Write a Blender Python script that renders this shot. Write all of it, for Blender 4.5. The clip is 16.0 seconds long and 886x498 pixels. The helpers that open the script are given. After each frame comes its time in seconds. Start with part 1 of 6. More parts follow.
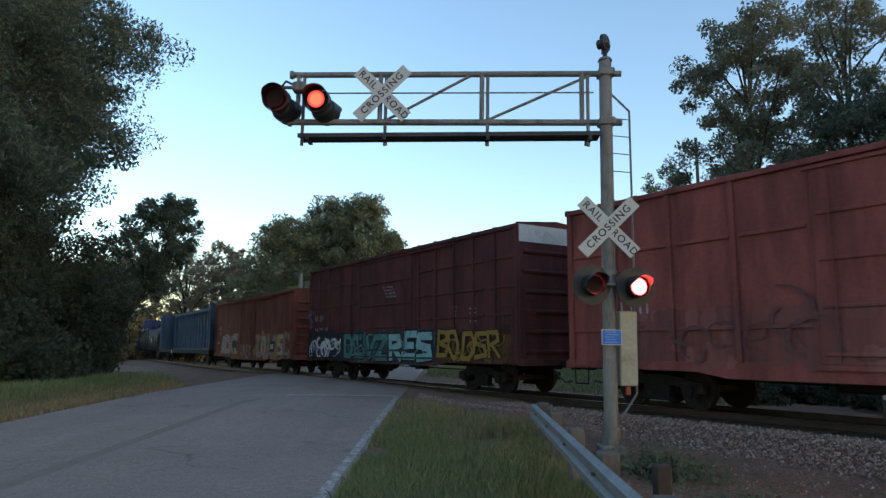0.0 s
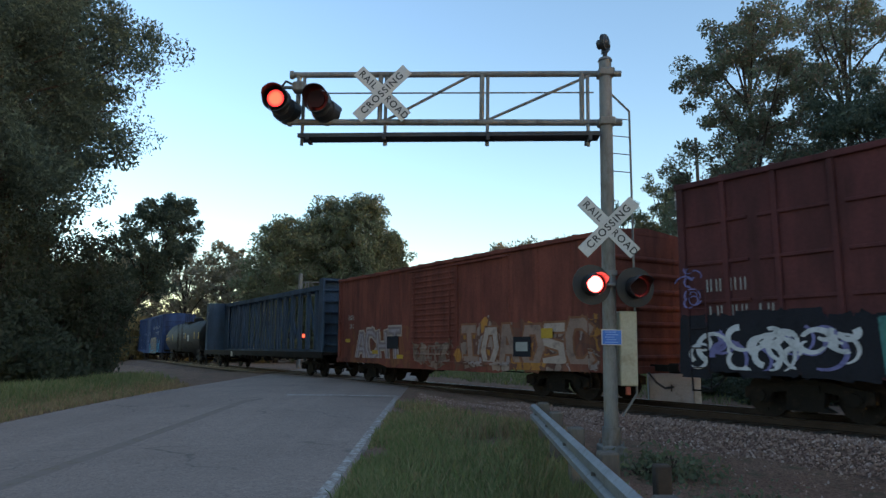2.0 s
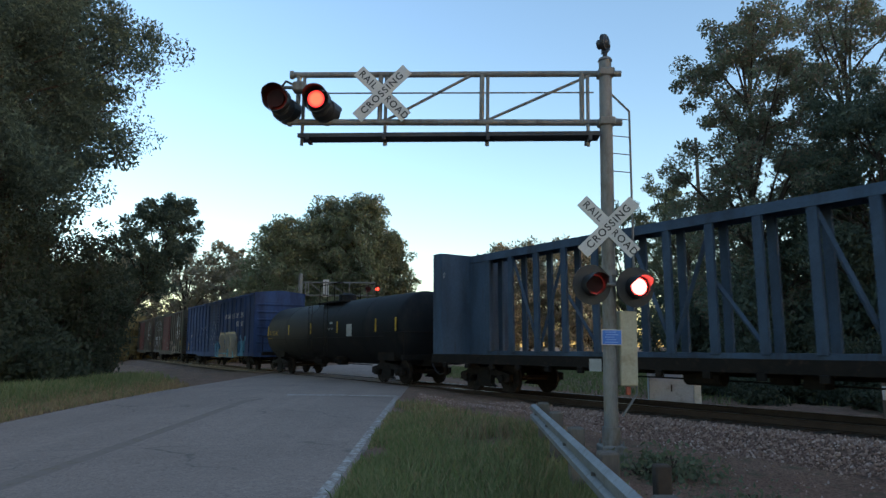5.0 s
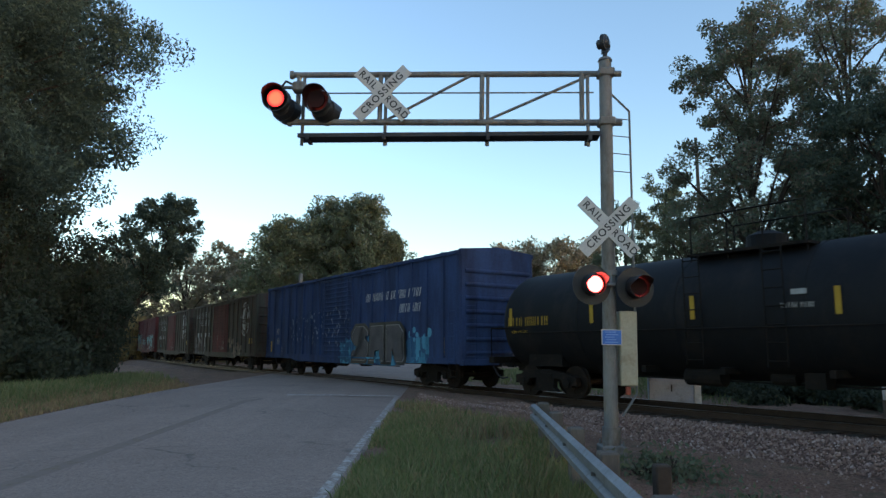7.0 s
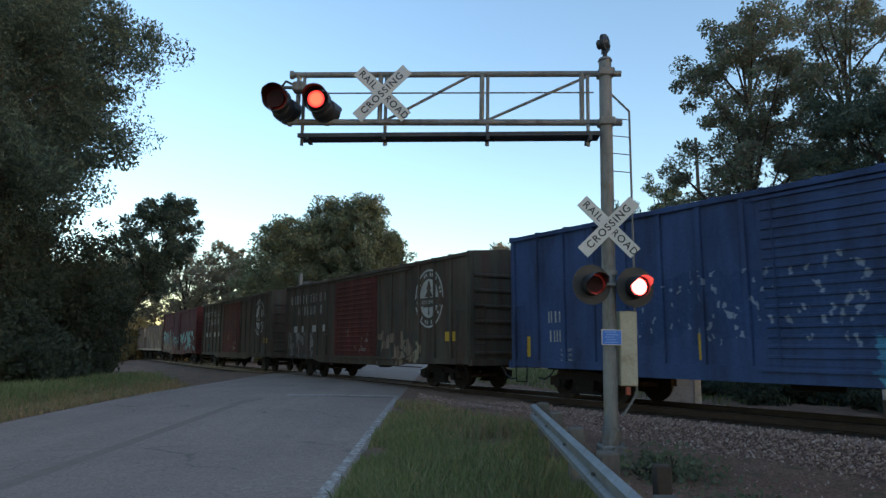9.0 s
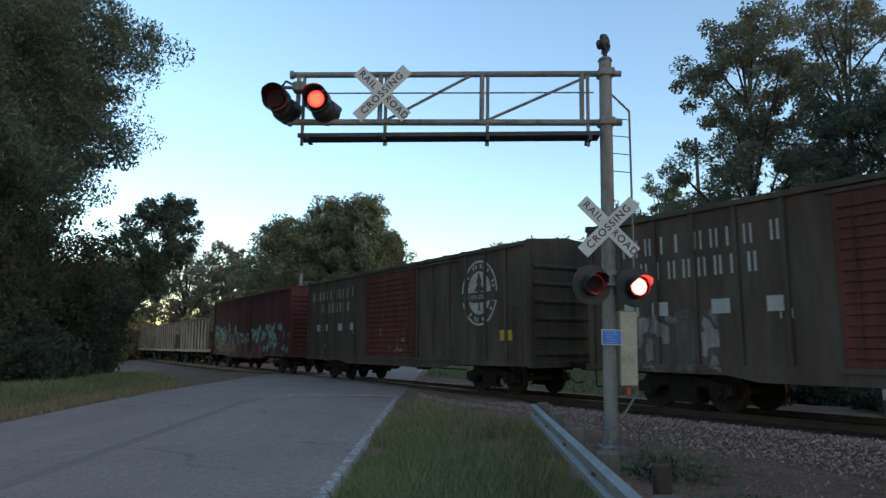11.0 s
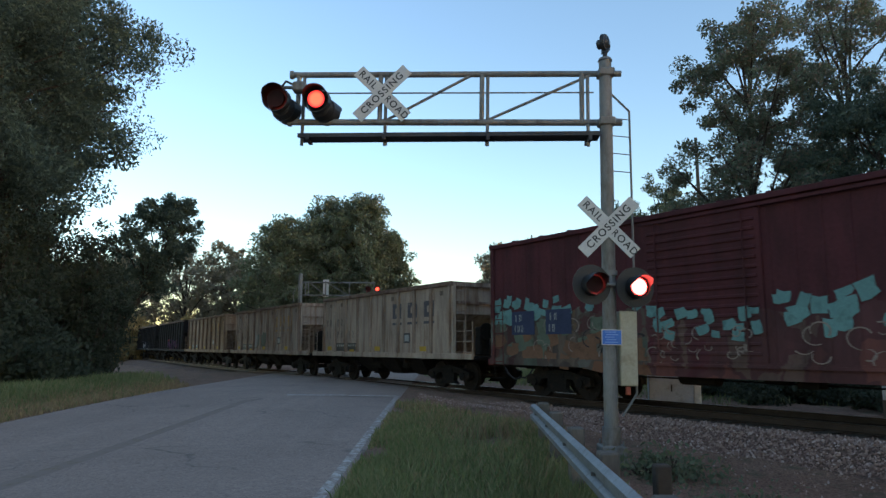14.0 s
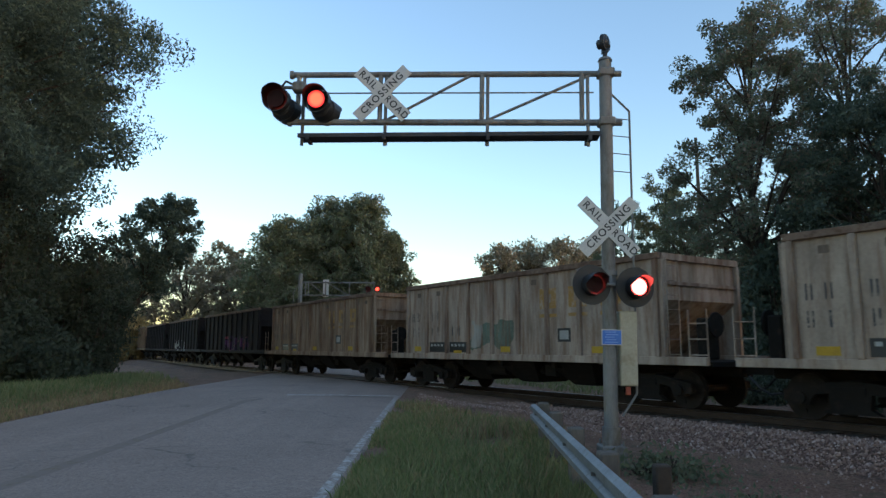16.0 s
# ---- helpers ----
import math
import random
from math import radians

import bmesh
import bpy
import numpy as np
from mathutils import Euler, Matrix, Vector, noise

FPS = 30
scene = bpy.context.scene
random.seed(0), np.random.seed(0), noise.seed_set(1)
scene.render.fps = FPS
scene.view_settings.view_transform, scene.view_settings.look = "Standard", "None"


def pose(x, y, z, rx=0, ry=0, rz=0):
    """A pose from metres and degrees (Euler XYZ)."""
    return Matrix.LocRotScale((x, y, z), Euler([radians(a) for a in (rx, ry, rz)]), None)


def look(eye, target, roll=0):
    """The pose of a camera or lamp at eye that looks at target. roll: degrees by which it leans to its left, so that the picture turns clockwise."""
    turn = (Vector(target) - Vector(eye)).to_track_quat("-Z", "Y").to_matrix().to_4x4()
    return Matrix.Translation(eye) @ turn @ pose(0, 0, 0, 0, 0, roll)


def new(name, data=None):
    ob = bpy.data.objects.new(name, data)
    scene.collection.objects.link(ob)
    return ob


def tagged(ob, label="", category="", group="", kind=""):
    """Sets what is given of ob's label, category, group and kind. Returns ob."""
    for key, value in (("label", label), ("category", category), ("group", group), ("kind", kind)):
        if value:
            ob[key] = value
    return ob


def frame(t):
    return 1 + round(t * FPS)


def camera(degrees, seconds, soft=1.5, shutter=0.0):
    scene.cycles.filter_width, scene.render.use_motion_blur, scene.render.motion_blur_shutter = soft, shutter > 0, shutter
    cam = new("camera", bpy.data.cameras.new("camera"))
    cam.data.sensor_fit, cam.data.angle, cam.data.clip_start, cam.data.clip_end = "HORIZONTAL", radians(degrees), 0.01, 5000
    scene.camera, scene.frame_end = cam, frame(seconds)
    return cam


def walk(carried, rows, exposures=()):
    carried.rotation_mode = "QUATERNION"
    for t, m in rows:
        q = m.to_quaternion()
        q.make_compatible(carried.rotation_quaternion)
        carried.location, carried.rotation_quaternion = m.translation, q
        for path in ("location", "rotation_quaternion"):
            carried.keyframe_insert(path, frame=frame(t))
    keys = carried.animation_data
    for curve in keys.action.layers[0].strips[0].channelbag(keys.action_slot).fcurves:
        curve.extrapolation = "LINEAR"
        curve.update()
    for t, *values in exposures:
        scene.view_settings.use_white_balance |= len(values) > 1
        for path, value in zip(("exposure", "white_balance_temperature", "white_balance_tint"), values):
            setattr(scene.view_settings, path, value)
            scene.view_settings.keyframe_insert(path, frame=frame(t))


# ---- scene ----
cam = camera(66.32, 16.0, soft=1.4, shutter=0.12)
EYE = 1.38
walk(cam, [(0.0, pose(0, 0, EYE, 98.18, 0, 0)), (16.0, pose(0, 0, EYE, 98.18, 0, 0))], [(0.0, 1.9, 6050, 15), (16.0, 1.9, 6050, 15)])

# ---- sky and sun: dusk, the sun just down behind the woods ----
world = bpy.data.worlds.new("dusk_sky")
scene.world = world
world.use_nodes = True
wn = world.node_tree.nodes
sky = wn.new("ShaderNodeTexSky")
sky.sky_type, sky.sun_disc = "NISHITA", False
sky.sun_elevation, sky.sun_rotation = radians(5), radians(122)
sky.air_density, sky.dust_density, sky.ozone_density = 1.0, 0.5, 1.6
wn["Background"].inputs[1].default_value = 0.15
world.node_tree.links.new(sky.outputs[0], wn["Background"].inputs[0])
sun = new("sun", bpy.data.lights.new("sun", "SUN"))
sun.data.energy, sun.data.angle, sun.data.color = 0.04, radians(14), (1.0, 0.84, 0.72)
sun.matrix_world = look((0, 0, 0), (-0.85, 0.53, -0.09))


# ---- materials ----
def nodes_of(name):
    m = bpy.data.materials.new(name)
    m.use_nodes = True
    return m, m.node_tree.nodes, m.node_tree.links, m.node_tree.nodes["Principled BSDF"]


def tex_noise(n, l, vec, scale, detail=4, rough=0.6):
    t = n.new("ShaderNodeTexNoise")
    t.inputs["Scale"].default_value, t.inputs["Detail"].default_value, t.inputs["Roughness"].default_value = scale, detail, rough
    l.new(vec, t.inputs["Vector"])
    return t.outputs["Fac"]


def ramp(n, l, fac, stops, mode="LINEAR"):
    r = n.new("ShaderNodeValToRGB")
    r.color_ramp.interpolation = mode
    e = r.color_ramp.elements
    while len(e) < len(stops):
        e.new(0.5)
    for el, (p, c) in zip(e, stops):
        el.position, el.color = p, (c[0], c[1], c[2], 1) if not isinstance(c, (int, float)) else (c, c, c, 1)
    l.new(fac, r.inputs[0])
    return r.outputs[0]


def mix(n, l, fac, a, b, how="MIX"):
    m = n.new("ShaderNodeMix")
    m.data_type, m.blend_type = "RGBA", how
    for v, i in ((fac, 0), (a, 6), (b, 7)):
        if isinstance(v, (int, float)):
            m.inputs[i].default_value = v
        elif isinstance(v, tuple):
            m.inputs[i].default_value = (*v, 1)
        else:
            l.new(v, m.inputs[i])
    return m.outputs[2]


def math_node(n, l, op, a, b=0.0):
    m = n.new("ShaderNodeMath")
    m.operation = op
    for v, i in ((a, 0), (b, 1)):
        if isinstance(v, (int, float)):
            m.inputs[i].default_value = v
        else:
            l.new(v, m.inputs[i])
    return m.outputs[0]


def coords(n, l, scale=(1, 1, 1)):
    c, m = n.new("ShaderNodeTexCoord"), n.new("ShaderNodeMapping")
    m.inputs["Scale"].default_value = scale
    l.new(c.outputs["Object"], m.inputs["Vector"])
    return m.outputs[0]


def bump(n, l, b, height, strength, dist=0.01):
    k = n.new("ShaderNodeBump")
    k.inputs["Strength"].default_value, k.inputs["Distance"].default_value = strength, dist
    l.new(height, k.inputs["Height"])
    l.new(k.outputs[0], b.inputs["Normal"])


def surface(name, a, b, rough=0.8, metal=0.0, coarse=0.8, fine=18.0, stain=None, amount=0.5, relief=0.3, stretch=(1, 1, 1), dist=0.01, grain=0.0):
    """Two tones at a coarse and a fine scale, stains, and a fine relief."""
    m, n, l, p = nodes_of(name)
    v = coords(n, l, stretch)
    big, small = tex_noise(n, l, v, coarse), tex_noise(n, l, v, fine, 5, 0.7)
    c = mix(n, l, ramp(n, l, big, [(0.35, 0.0), (0.65, 1.0)]), a, b)
    c = mix(n, l, ramp(n, l, small, [(0.3 + 0.12 * (grain > 0), 0.0), (0.75 - 0.15 * (grain > 0), 0.55 + grain)]), c, tuple(x * (0.55 - 0.15 * (grain > 0)) for x in a))
    if stain:
        s = tex_noise(n, l, v, coarse * 2.7, 6, 0.7)
        c = mix(n, l, ramp(n, l, s, [(0.62 - 0.25 * amount, 0.0), (0.78 - 0.2 * amount, 1.0)]), c, stain)
    l.new(c, p.inputs["Base Color"])
    p.inputs["Roughness"].default_value, p.inputs["Metallic"].default_value = rough, metal
    p.inputs["Specular IOR Level"].default_value = 0.5 if rough < 0.6 else 0.2
    bump(n, l, p, small, relief, dist)
    return m


def glow(name, core, rim, strength):
    """A lamp's lens: bright in its middle, deeper red at its rim."""
    m, n, l, p = nodes_of(name)
    v = coords(n, l)
    g = n.new("ShaderNodeTexGradient")
    g.gradient_type = "SPHERICAL"
    mp = n.new("ShaderNodeMapping")
    mp.inputs["Scale"].default_value = (6.0, 6.0, 6.0)
    l.new(v, mp.inputs["Vector"])
    l.new(mp.outputs[0], g.inputs[0])
    c = ramp(n, l, g.outputs["Fac"], [(0.12, rim), (0.42, core)])
    l.new(c, p.inputs["Emission Color"])
    p.inputs["Base Color"].default_value = (0.5, 0.02, 0.02, 1)
    p.inputs["Emission Strength"].default_value = strength
    return m


def road_surface():
    """Old asphalt: fine light aggregate, broad worn bands along the wheel tracks, patches and hairline cracks."""
    m, n, l, p = nodes_of("asphalt")
    v = coords(n, l)
    long = coords(n, l, (1.0, 0.06, 1.0))
    broad = tex_noise(n, l, long, 0.9, 3)
    patchy = tex_noise(n, l, v, 0.35, 5, 0.65)
    speck = tex_noise(n, l, v, 24, 6, 0.85)
    mid = tex_noise(n, l, v, 7, 5, 0.7)
    c = mix(n, l, ramp(n, l, broad, [(0.35, 0.0), (0.65, 1.0)]), (0.275, 0.194, 0.154), (0.325, 0.228, 0.181))
    c = mix(n, l, ramp(n, l, patchy, [(0.42, 0.0), (0.7, 0.7)]), c, (0.215, 0.152, 0.12))
    c = mix(n, l, ramp(n, l, mid, [(0.4, 0.0), (0.7, 0.45)]), c, (0.16, 0.117, 0.096))
    c = mix(n, l, ramp(n, l, speck, [(0.52, 0.0), (0.66, 0.7)]), c, (0.42, 0.33, 0.28))
    c = mix(n, l, ramp(n, l, speck, [(0.34, 0.8), (0.47, 0.0)]), c, (0.08, 0.06, 0.05))
    crack = n.new("ShaderNodeTexVoronoi")
    crack.feature = "DISTANCE_TO_EDGE"
    crack.inputs["Scale"].default_value = 0.32
    bend = n.new("ShaderNodeVectorMath")
    bend.operation, bend.inputs[1].default_value = "MULTIPLY_ADD", (1.6, 1.6, 0)
    wob = n.new("ShaderNodeTexNoise")
    wob.inputs["Scale"].default_value, wob.inputs["Detail"].default_value = 0.9, 5
    l.new(v, wob.inputs["Vector"])
    l.new(wob.outputs["Color"], bend.inputs[0])
    l.new(v, bend.inputs[2])
    l.new(bend.outputs[0], crack.inputs["Vector"])
    c = mix(n, l, math_node(n, l, "MULTIPLY", ramp(n, l, crack.outputs["Distance"], [(0.002, 0.7), (0.009, 0.0)]), ramp(n, l, patchy, [(0.45, 0.0), (0.6, 1.0)])), c, (0.09, 0.07, 0.06))
    l.new(c, p.inputs["Base Color"])
    p.inputs["Roughness"].default_value, p.inputs["Specular IOR Level"].default_value = 0.85, 0.25
    bump(n, l, p, speck, 0.5, 0.006)
    return m


def car_paint(name, a, b, rust=(0.10, 0.045, 0.025), rust_amount=0.4, tags=(), rough=0.85, soot=0.7):
    """Weathered car paint with rust streaks; tags are sprayed patches (x0, x1, z0, z1, outline, cell size, seed, colours)."""
    m, n, l, p = nodes_of(name)
    v = coords(n, l)
    streak = coords(n, l, (3.0, 3.0, 0.35))
    big = tex_noise(n, l, v, 0.45, 3)
    fine = tex_noise(n, l, v, 14, 6, 0.7)
    st = tex_noise(n, l, streak, 1.6, 6, 0.65)
    c = mix(n, l, ramp(n, l, big, [(0.35, 0.0), (0.68, 1.0)]), a, b)
    c = mix(n, l, ramp(n, l, fine, [(0.35, 0.0), (0.8, 0.5)]), c, tuple(x * 0.5 for x in a))
    for x0, x1, z0, z1, edge, cell, seed, cols in tags:
        sep = n.new("ShaderNodeSeparateXYZ")
        l.new(v, sep.inputs[0])
        X, Z = sep.outputs[0], sep.outputs[2]
        wob = n.new("ShaderNodeTexNoise")
        wob.inputs["Scale"].default_value, wob.inputs["Detail"].default_value = 1.7, 3
        off = n.new("ShaderNodeVectorMath")
        off.operation, off.inputs[1].default_value = "ADD", (seed * 3.1, 0, seed * 1.7)
        l.new(v, off.inputs[0])
        l.new(off.outputs[0], wob.inputs["Vector"])
        d = math_node(n, l, "MINIMUM", math_node(n, l, "MINIMUM", math_node(n, l, "SUBTRACT", X, x0), math_node(n, l, "SUBTRACT", x1, X)),
                      math_node(n, l, "MINIMUM", math_node(n, l, "SUBTRACT", Z, z0), math_node(n, l, "SUBTRACT", z1, Z)))
        d = math_node(n, l, "ADD", d, math_node(n, l, "MULTIPLY", math_node(n, l, "SUBTRACT", wob.outputs["Fac"], 0.52), 0.9))
        mask = math_node(n, l, "GREATER_THAN", d, 0.0)
        bent = n.new("ShaderNodeVectorMath")
        bent.operation = "MULTIPLY_ADD"
        l.new(wob.outputs["Color"], bent.inputs[0])
        bent.inputs[1].default_value = (0.55, 0, 0.55)
        l.new(off.outputs[0], bent.inputs[2])
        flat = n.new("ShaderNodeVectorMath")
        flat.operation, flat.inputs[1].default_value = "MULTIPLY", (1.25, 0, 0.75)
        l.new(bent.outputs[0], flat.inputs[0])
        vo, ve = n.new("ShaderNodeTexVoronoi"), n.new("ShaderNodeTexVoronoi")
        ve.feature = "F2"
        for q in (vo, ve):
            q.distance = "CHEBYCHEV"
            q.inputs["Scale"].default_value = cell
            l.new(flat.outputs[0], q.inputs["Vector"])
        sepc = n.new("ShaderNodeSeparateColor")
        l.new(vo.outputs["Color"], sepc.inputs[0])
        k = len(cols)
        pc = ramp(n, l, sepc.outputs[0], [(i / k, col) for i, col in enumerate(cols)], "CONSTANT")
        pc = mix(n, l, math_node(n, l, "LESS_THAN", math_node(n, l, "SUBTRACT", ve.outputs["Distance"], vo.outputs["Distance"]), 0.1), pc, edge)
        worn = math_node(n, l, "MULTIPLY", mask, ramp(n, l, fine, [(0.25, 0.45), (0.5, 0.95)]))
        c = mix(n, l, worn, c, pc)
    c = mix(n, l, ramp(n, l, st, [(0.66 - 0.28 * rust_amount, 0.0), (0.85 - 0.2 * rust_amount, 0.8)]), c, rust)
    grime = tex_noise(n, l, coords(n, l, (1.1, 1.1, 0.25)), 1.3, 5, 0.6)
    c = mix(n, l, ramp(n, l, grime, [(0.4, 0.0), (0.75, soot)]), c, (0.02, 0.016, 0.015))
    l.new(c, p.inputs["Base Color"])
    p.inputs["Roughness"].default_value, p.inputs["Specular IOR Level"].default_value = rough, 0.1
    bump(n, l, p, fine, 0.15)
    return m


asphalt = road_surface()
line_paint = surface("line_paint", (0.6, 0.52, 0.46), (0.5, 0.43, 0.38), 0.8, 0, 3, 40, (0.24, 0.176, 0.145), 0.95, 0.3)
yellow_line = surface("yellow_line", (0.26, 0.183, 0.118), (0.24, 0.175, 0.13), 0.9, 0, 1.5, 18, (0.225, 0.164, 0.134), 1.3, 0.3, grain=0.2)
soil = surface("soil", (0.23, 0.127, 0.085), (0.32, 0.187, 0.125), 0.95, 0, 0.7, 26, (0.1, 0.088, 0.05), 0.4, 1.0, dist=0.03, grain=0.3)
gravel = surface("gravel_bed", (0.185, 0.107, 0.078), (0.24, 0.145, 0.108), 0.95, 0, 0.6, 24, (0.09, 0.063, 0.05), 0.5, 1.0, dist=0.04, grain=0.3)
steel = surface("galvanised_steel", (0.19, 0.183, 0.172), (0.26, 0.25, 0.238), 0.6, 0.3, 1.2, 30, (0.12, 0.1, 0.08), 0.55, 0.2, (1, 1, 0.35))
guard_steel = surface("guard_rail_steel", (0.17, 0.175, 0.185), (0.24, 0.245, 0.255), 0.5, 0.4, 2.5, 25, (0.1, 0.085, 0.07), 0.35, 0.15)
black_paint = surface("black_paint", (0.012, 0.012, 0.013), (0.02, 0.02, 0.022), 0.5, 0, 2, 20, None, 0, 0.1)
tan_paint = surface("tan_paint", (0.42, 0.36, 0.25), (0.48, 0.42, 0.31), 0.6, 0, 1.5, 20, (0.28, 0.22, 0.14), 0.3, 0.1)
sign_white = surface("sign_white", (0.5, 0.49, 0.47), (0.56, 0.55, 0.53), 0.5, 0, 2, 30, (0.5, 0.48, 0.43), 0.3, 0.05)
sign_black = surface("sign_black", (0.015, 0.015, 0.015), (0.02, 0.02, 0.02), 0.5, 0, 2, 30, None, 0, 0.05)
sign_blue = surface("sign_blue", (0.03, 0.14, 0.5), (0.035, 0.16, 0.55), 0.4, 0, 2, 30, None, 0, 0.05)
lens_dark = surface("dark_red_lens", (0.02, 0.004, 0.004), (0.03, 0.005, 0.005), 0.65, 0, 6, 60, None, 0, 0.2)
lens_lit = glow("lit_red_lens", (1.0, 0.12, 0.085), (1.0, 0.004, 0.006), 5.5)
lens_far = glow("lit_red_lens_upper", (1.0, 0.15, 0.06), (1.0, 0.012, 0.016), 0.5)
dark_steel = surface("dark_weathered_steel", (0.05, 0.05, 0.055), (0.075, 0.075, 0.08), 0.7, 0.2, 1.2, 25, (0.1, 0.085, 0.07), 0.3, 0.2)
rail_steel = surface("rail_steel", (0.045, 0.03, 0.023), (0.07, 0.048, 0.036), 0.6, 0.6, 2, 20, None, 0, 0.2)
rail_top = surface("polished_rail_top", (0.4, 0.38, 0.36), (0.5, 0.48, 0.46), 0.3, 0.9, 2, 20, None, 0, 0.05)
tie_wood = surface("tie_wood", (0.06, 0.045, 0.035), (0.09, 0.07, 0.055), 0.95, 0, 1, 20, None, 0, 0.6, (1, 6, 1))
post_wood = surface("weathered_post", (0.13, 0.1, 0.075), (0.18, 0.14, 0.11), 0.95, 0, 2, 20, None, 0, 0.6, (4, 4, 0.7))
bark = surface("bark", (0.055, 0.042, 0.032), (0.09, 0.07, 0.055), 0.95, 0, 1.5, 14, None, 0, 0.9, (3, 3, 0.6), 0.03)
underframe = surface("grimy_underframe", (0.009, 0.008, 0.007), (0.018, 0.014, 0.011), 0.9, 0.0, 1.5, 15, (0.035, 0.022, 0.015), 0.3, 0.4)
wheel_steel = surface("wheel_steel", (0.014, 0.011, 0.009), (0.026, 0.019, 0.015), 0.8, 0.1, 3, 20, (0.05, 0.034, 0.026), 0.3, 0.3)
concrete = surface("concrete", (0.4, 0.38, 0.35), (0.48, 0.46, 0.42), 0.9, 0, 1, 25, (0.25, 0.22, 0.18), 0.4, 0.4)
cabinet_grey = surface("cabinet_grey", (0.4, 0.44, 0.5), (0.46, 0.5, 0.56), 0.6, 0.0, 1, 20, (0.25, 0.25, 0.25), 0.3, 0.1)
cabinet_white = surface("cabinet_white", (0.6, 0.6, 0.58), (0.66, 0.66, 0.64), 0.5, 0.1, 1, 20, (0.4, 0.4, 0.38), 0.3, 0.1)
letter_white = surface("faded_white_lettering", (0.3, 0.3, 0.28), (0.42, 0.42, 0.4), 0.7, 0, 2, 25, (0.3, 0.28, 0.26), 0.4, 0.1)
letter_bright = surface("clean_white_lettering", (0.5, 0.5, 0.5), (0.58, 0.58, 0.58), 0.7, 0, 2, 25, (0.4, 0.4, 0.42), 0.2, 0.1)
letter_yellow = surface("faded_yellow_lettering", (0.42, 0.26, 0.03), (0.5, 0.32, 0.04), 0.7, 0, 2, 25, (0.3, 0.18, 0.03), 0.3, 0.1)


def leaf_material(name, cols, rough=0.75):
    m, n, l, p = nodes_of(name)
    g = n.new("ShaderNodeNewGeometry")
    v = coords(n, l)
    big = tex_noise(n, l, v, 0.35, 3)
    k = len(cols)
    c = ramp(n, l, g.outputs["Random Per Island"], [(i / k, col) for i, col in enumerate(cols)])
    c = mix(n, l, ramp(n, l, big, [(0.35, 0.0), (0.7, 0.5)]), c, tuple(x * 0.7 for x in cols[0]))
    l.new(c, p.inputs["Base Color"])
    p.inputs["Roughness"].default_value = rough
    p.inputs["Specular IOR Level"].default_value = 0.2
    t, a = n.new("ShaderNodeBsdfTranslucent"), n.new("ShaderNodeMixShader")
    l.new(c, t.inputs[0])
    a.inputs[0].default_value = 0.35
    l.new(p.outputs[0], a.inputs[1])
    l.new(t.outputs[0], a.inputs[2])
    l.new(a.outputs[0], n["Material Output"].inputs[0])
    return m


leaf_oak = leaf_material("oak_leaves", [(0.084, 0.11, 0.08), (0.098, 0.126, 0.088), (0.118, 0.148, 0.104), (0.076, 0.1, 0.076)])
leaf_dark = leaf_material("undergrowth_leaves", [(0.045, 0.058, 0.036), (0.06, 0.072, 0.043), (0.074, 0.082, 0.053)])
leaf_green = leaf_material("green_leaves", [(0.125, 0.155, 0.09), (0.14, 0.17, 0.096), (0.16, 0.175, 0.104), (0.175, 0.17, 0.11)])
leaf_autumn = leaf_material("turning_leaves", [(0.135, 0.165, 0.11), (0.155, 0.18, 0.115), (0.185, 0.175, 0.115), (0.14, 0.17, 0.11), (0.22, 0.16, 0.12)])
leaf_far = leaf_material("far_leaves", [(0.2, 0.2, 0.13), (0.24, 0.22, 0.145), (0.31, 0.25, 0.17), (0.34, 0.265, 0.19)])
leaf_yellow = leaf_material("yellowing_leaves", [(0.36, 0.25, 0.11), (0.42, 0.3, 0.13), (0.27, 0.22, 0.1)])
grass_mat = leaf_material("grass_blades", [(0.15, 0.18, 0.07), (0.195, 0.215, 0.085), (0.32, 0.27, 0.14), (0.165, 0.195, 0.078)])
dry_grass = leaf_material("dry_grass_blades", [(0.34, 0.25, 0.13), (0.4, 0.29, 0.16), (0.24, 0.19, 0.09), (0.28, 0.185, 0.11)])


# ---- mesh helpers ----
def part(name, bm, material, parent=None, label=""):
    me = bpy.data.meshes.new(name)
    bmesh.ops.recalc_face_normals(bm, faces=bm.faces[:])
    bm.to_mesh(me)
    bm.free()
    me.materials.append(material)
    ob = new(name, me)
    ob.parent = parent
    if label:
        ob["label"] = label
    return ob


def soup(name, verts, faces, material, parent=None, label="", smooth=False):
    me = bpy.data.meshes.new(name)
    me.from_pydata(verts, [], faces)
    me.materials.append(material)
    if smooth:
        me.polygons.foreach_set("use_smooth", [True] * len(me.polygons))
    ob = new(name, me)
    ob.parent = parent
    if label:
        ob["label"] = label
    return ob


def thing(name, label, category, at=None, group="", kind=""):
    ob = new(name)
    ob.empty_display_size = 0.2
    if at is not None:
        ob.matrix_world = at
    return tagged(ob, label, category, group, kind)


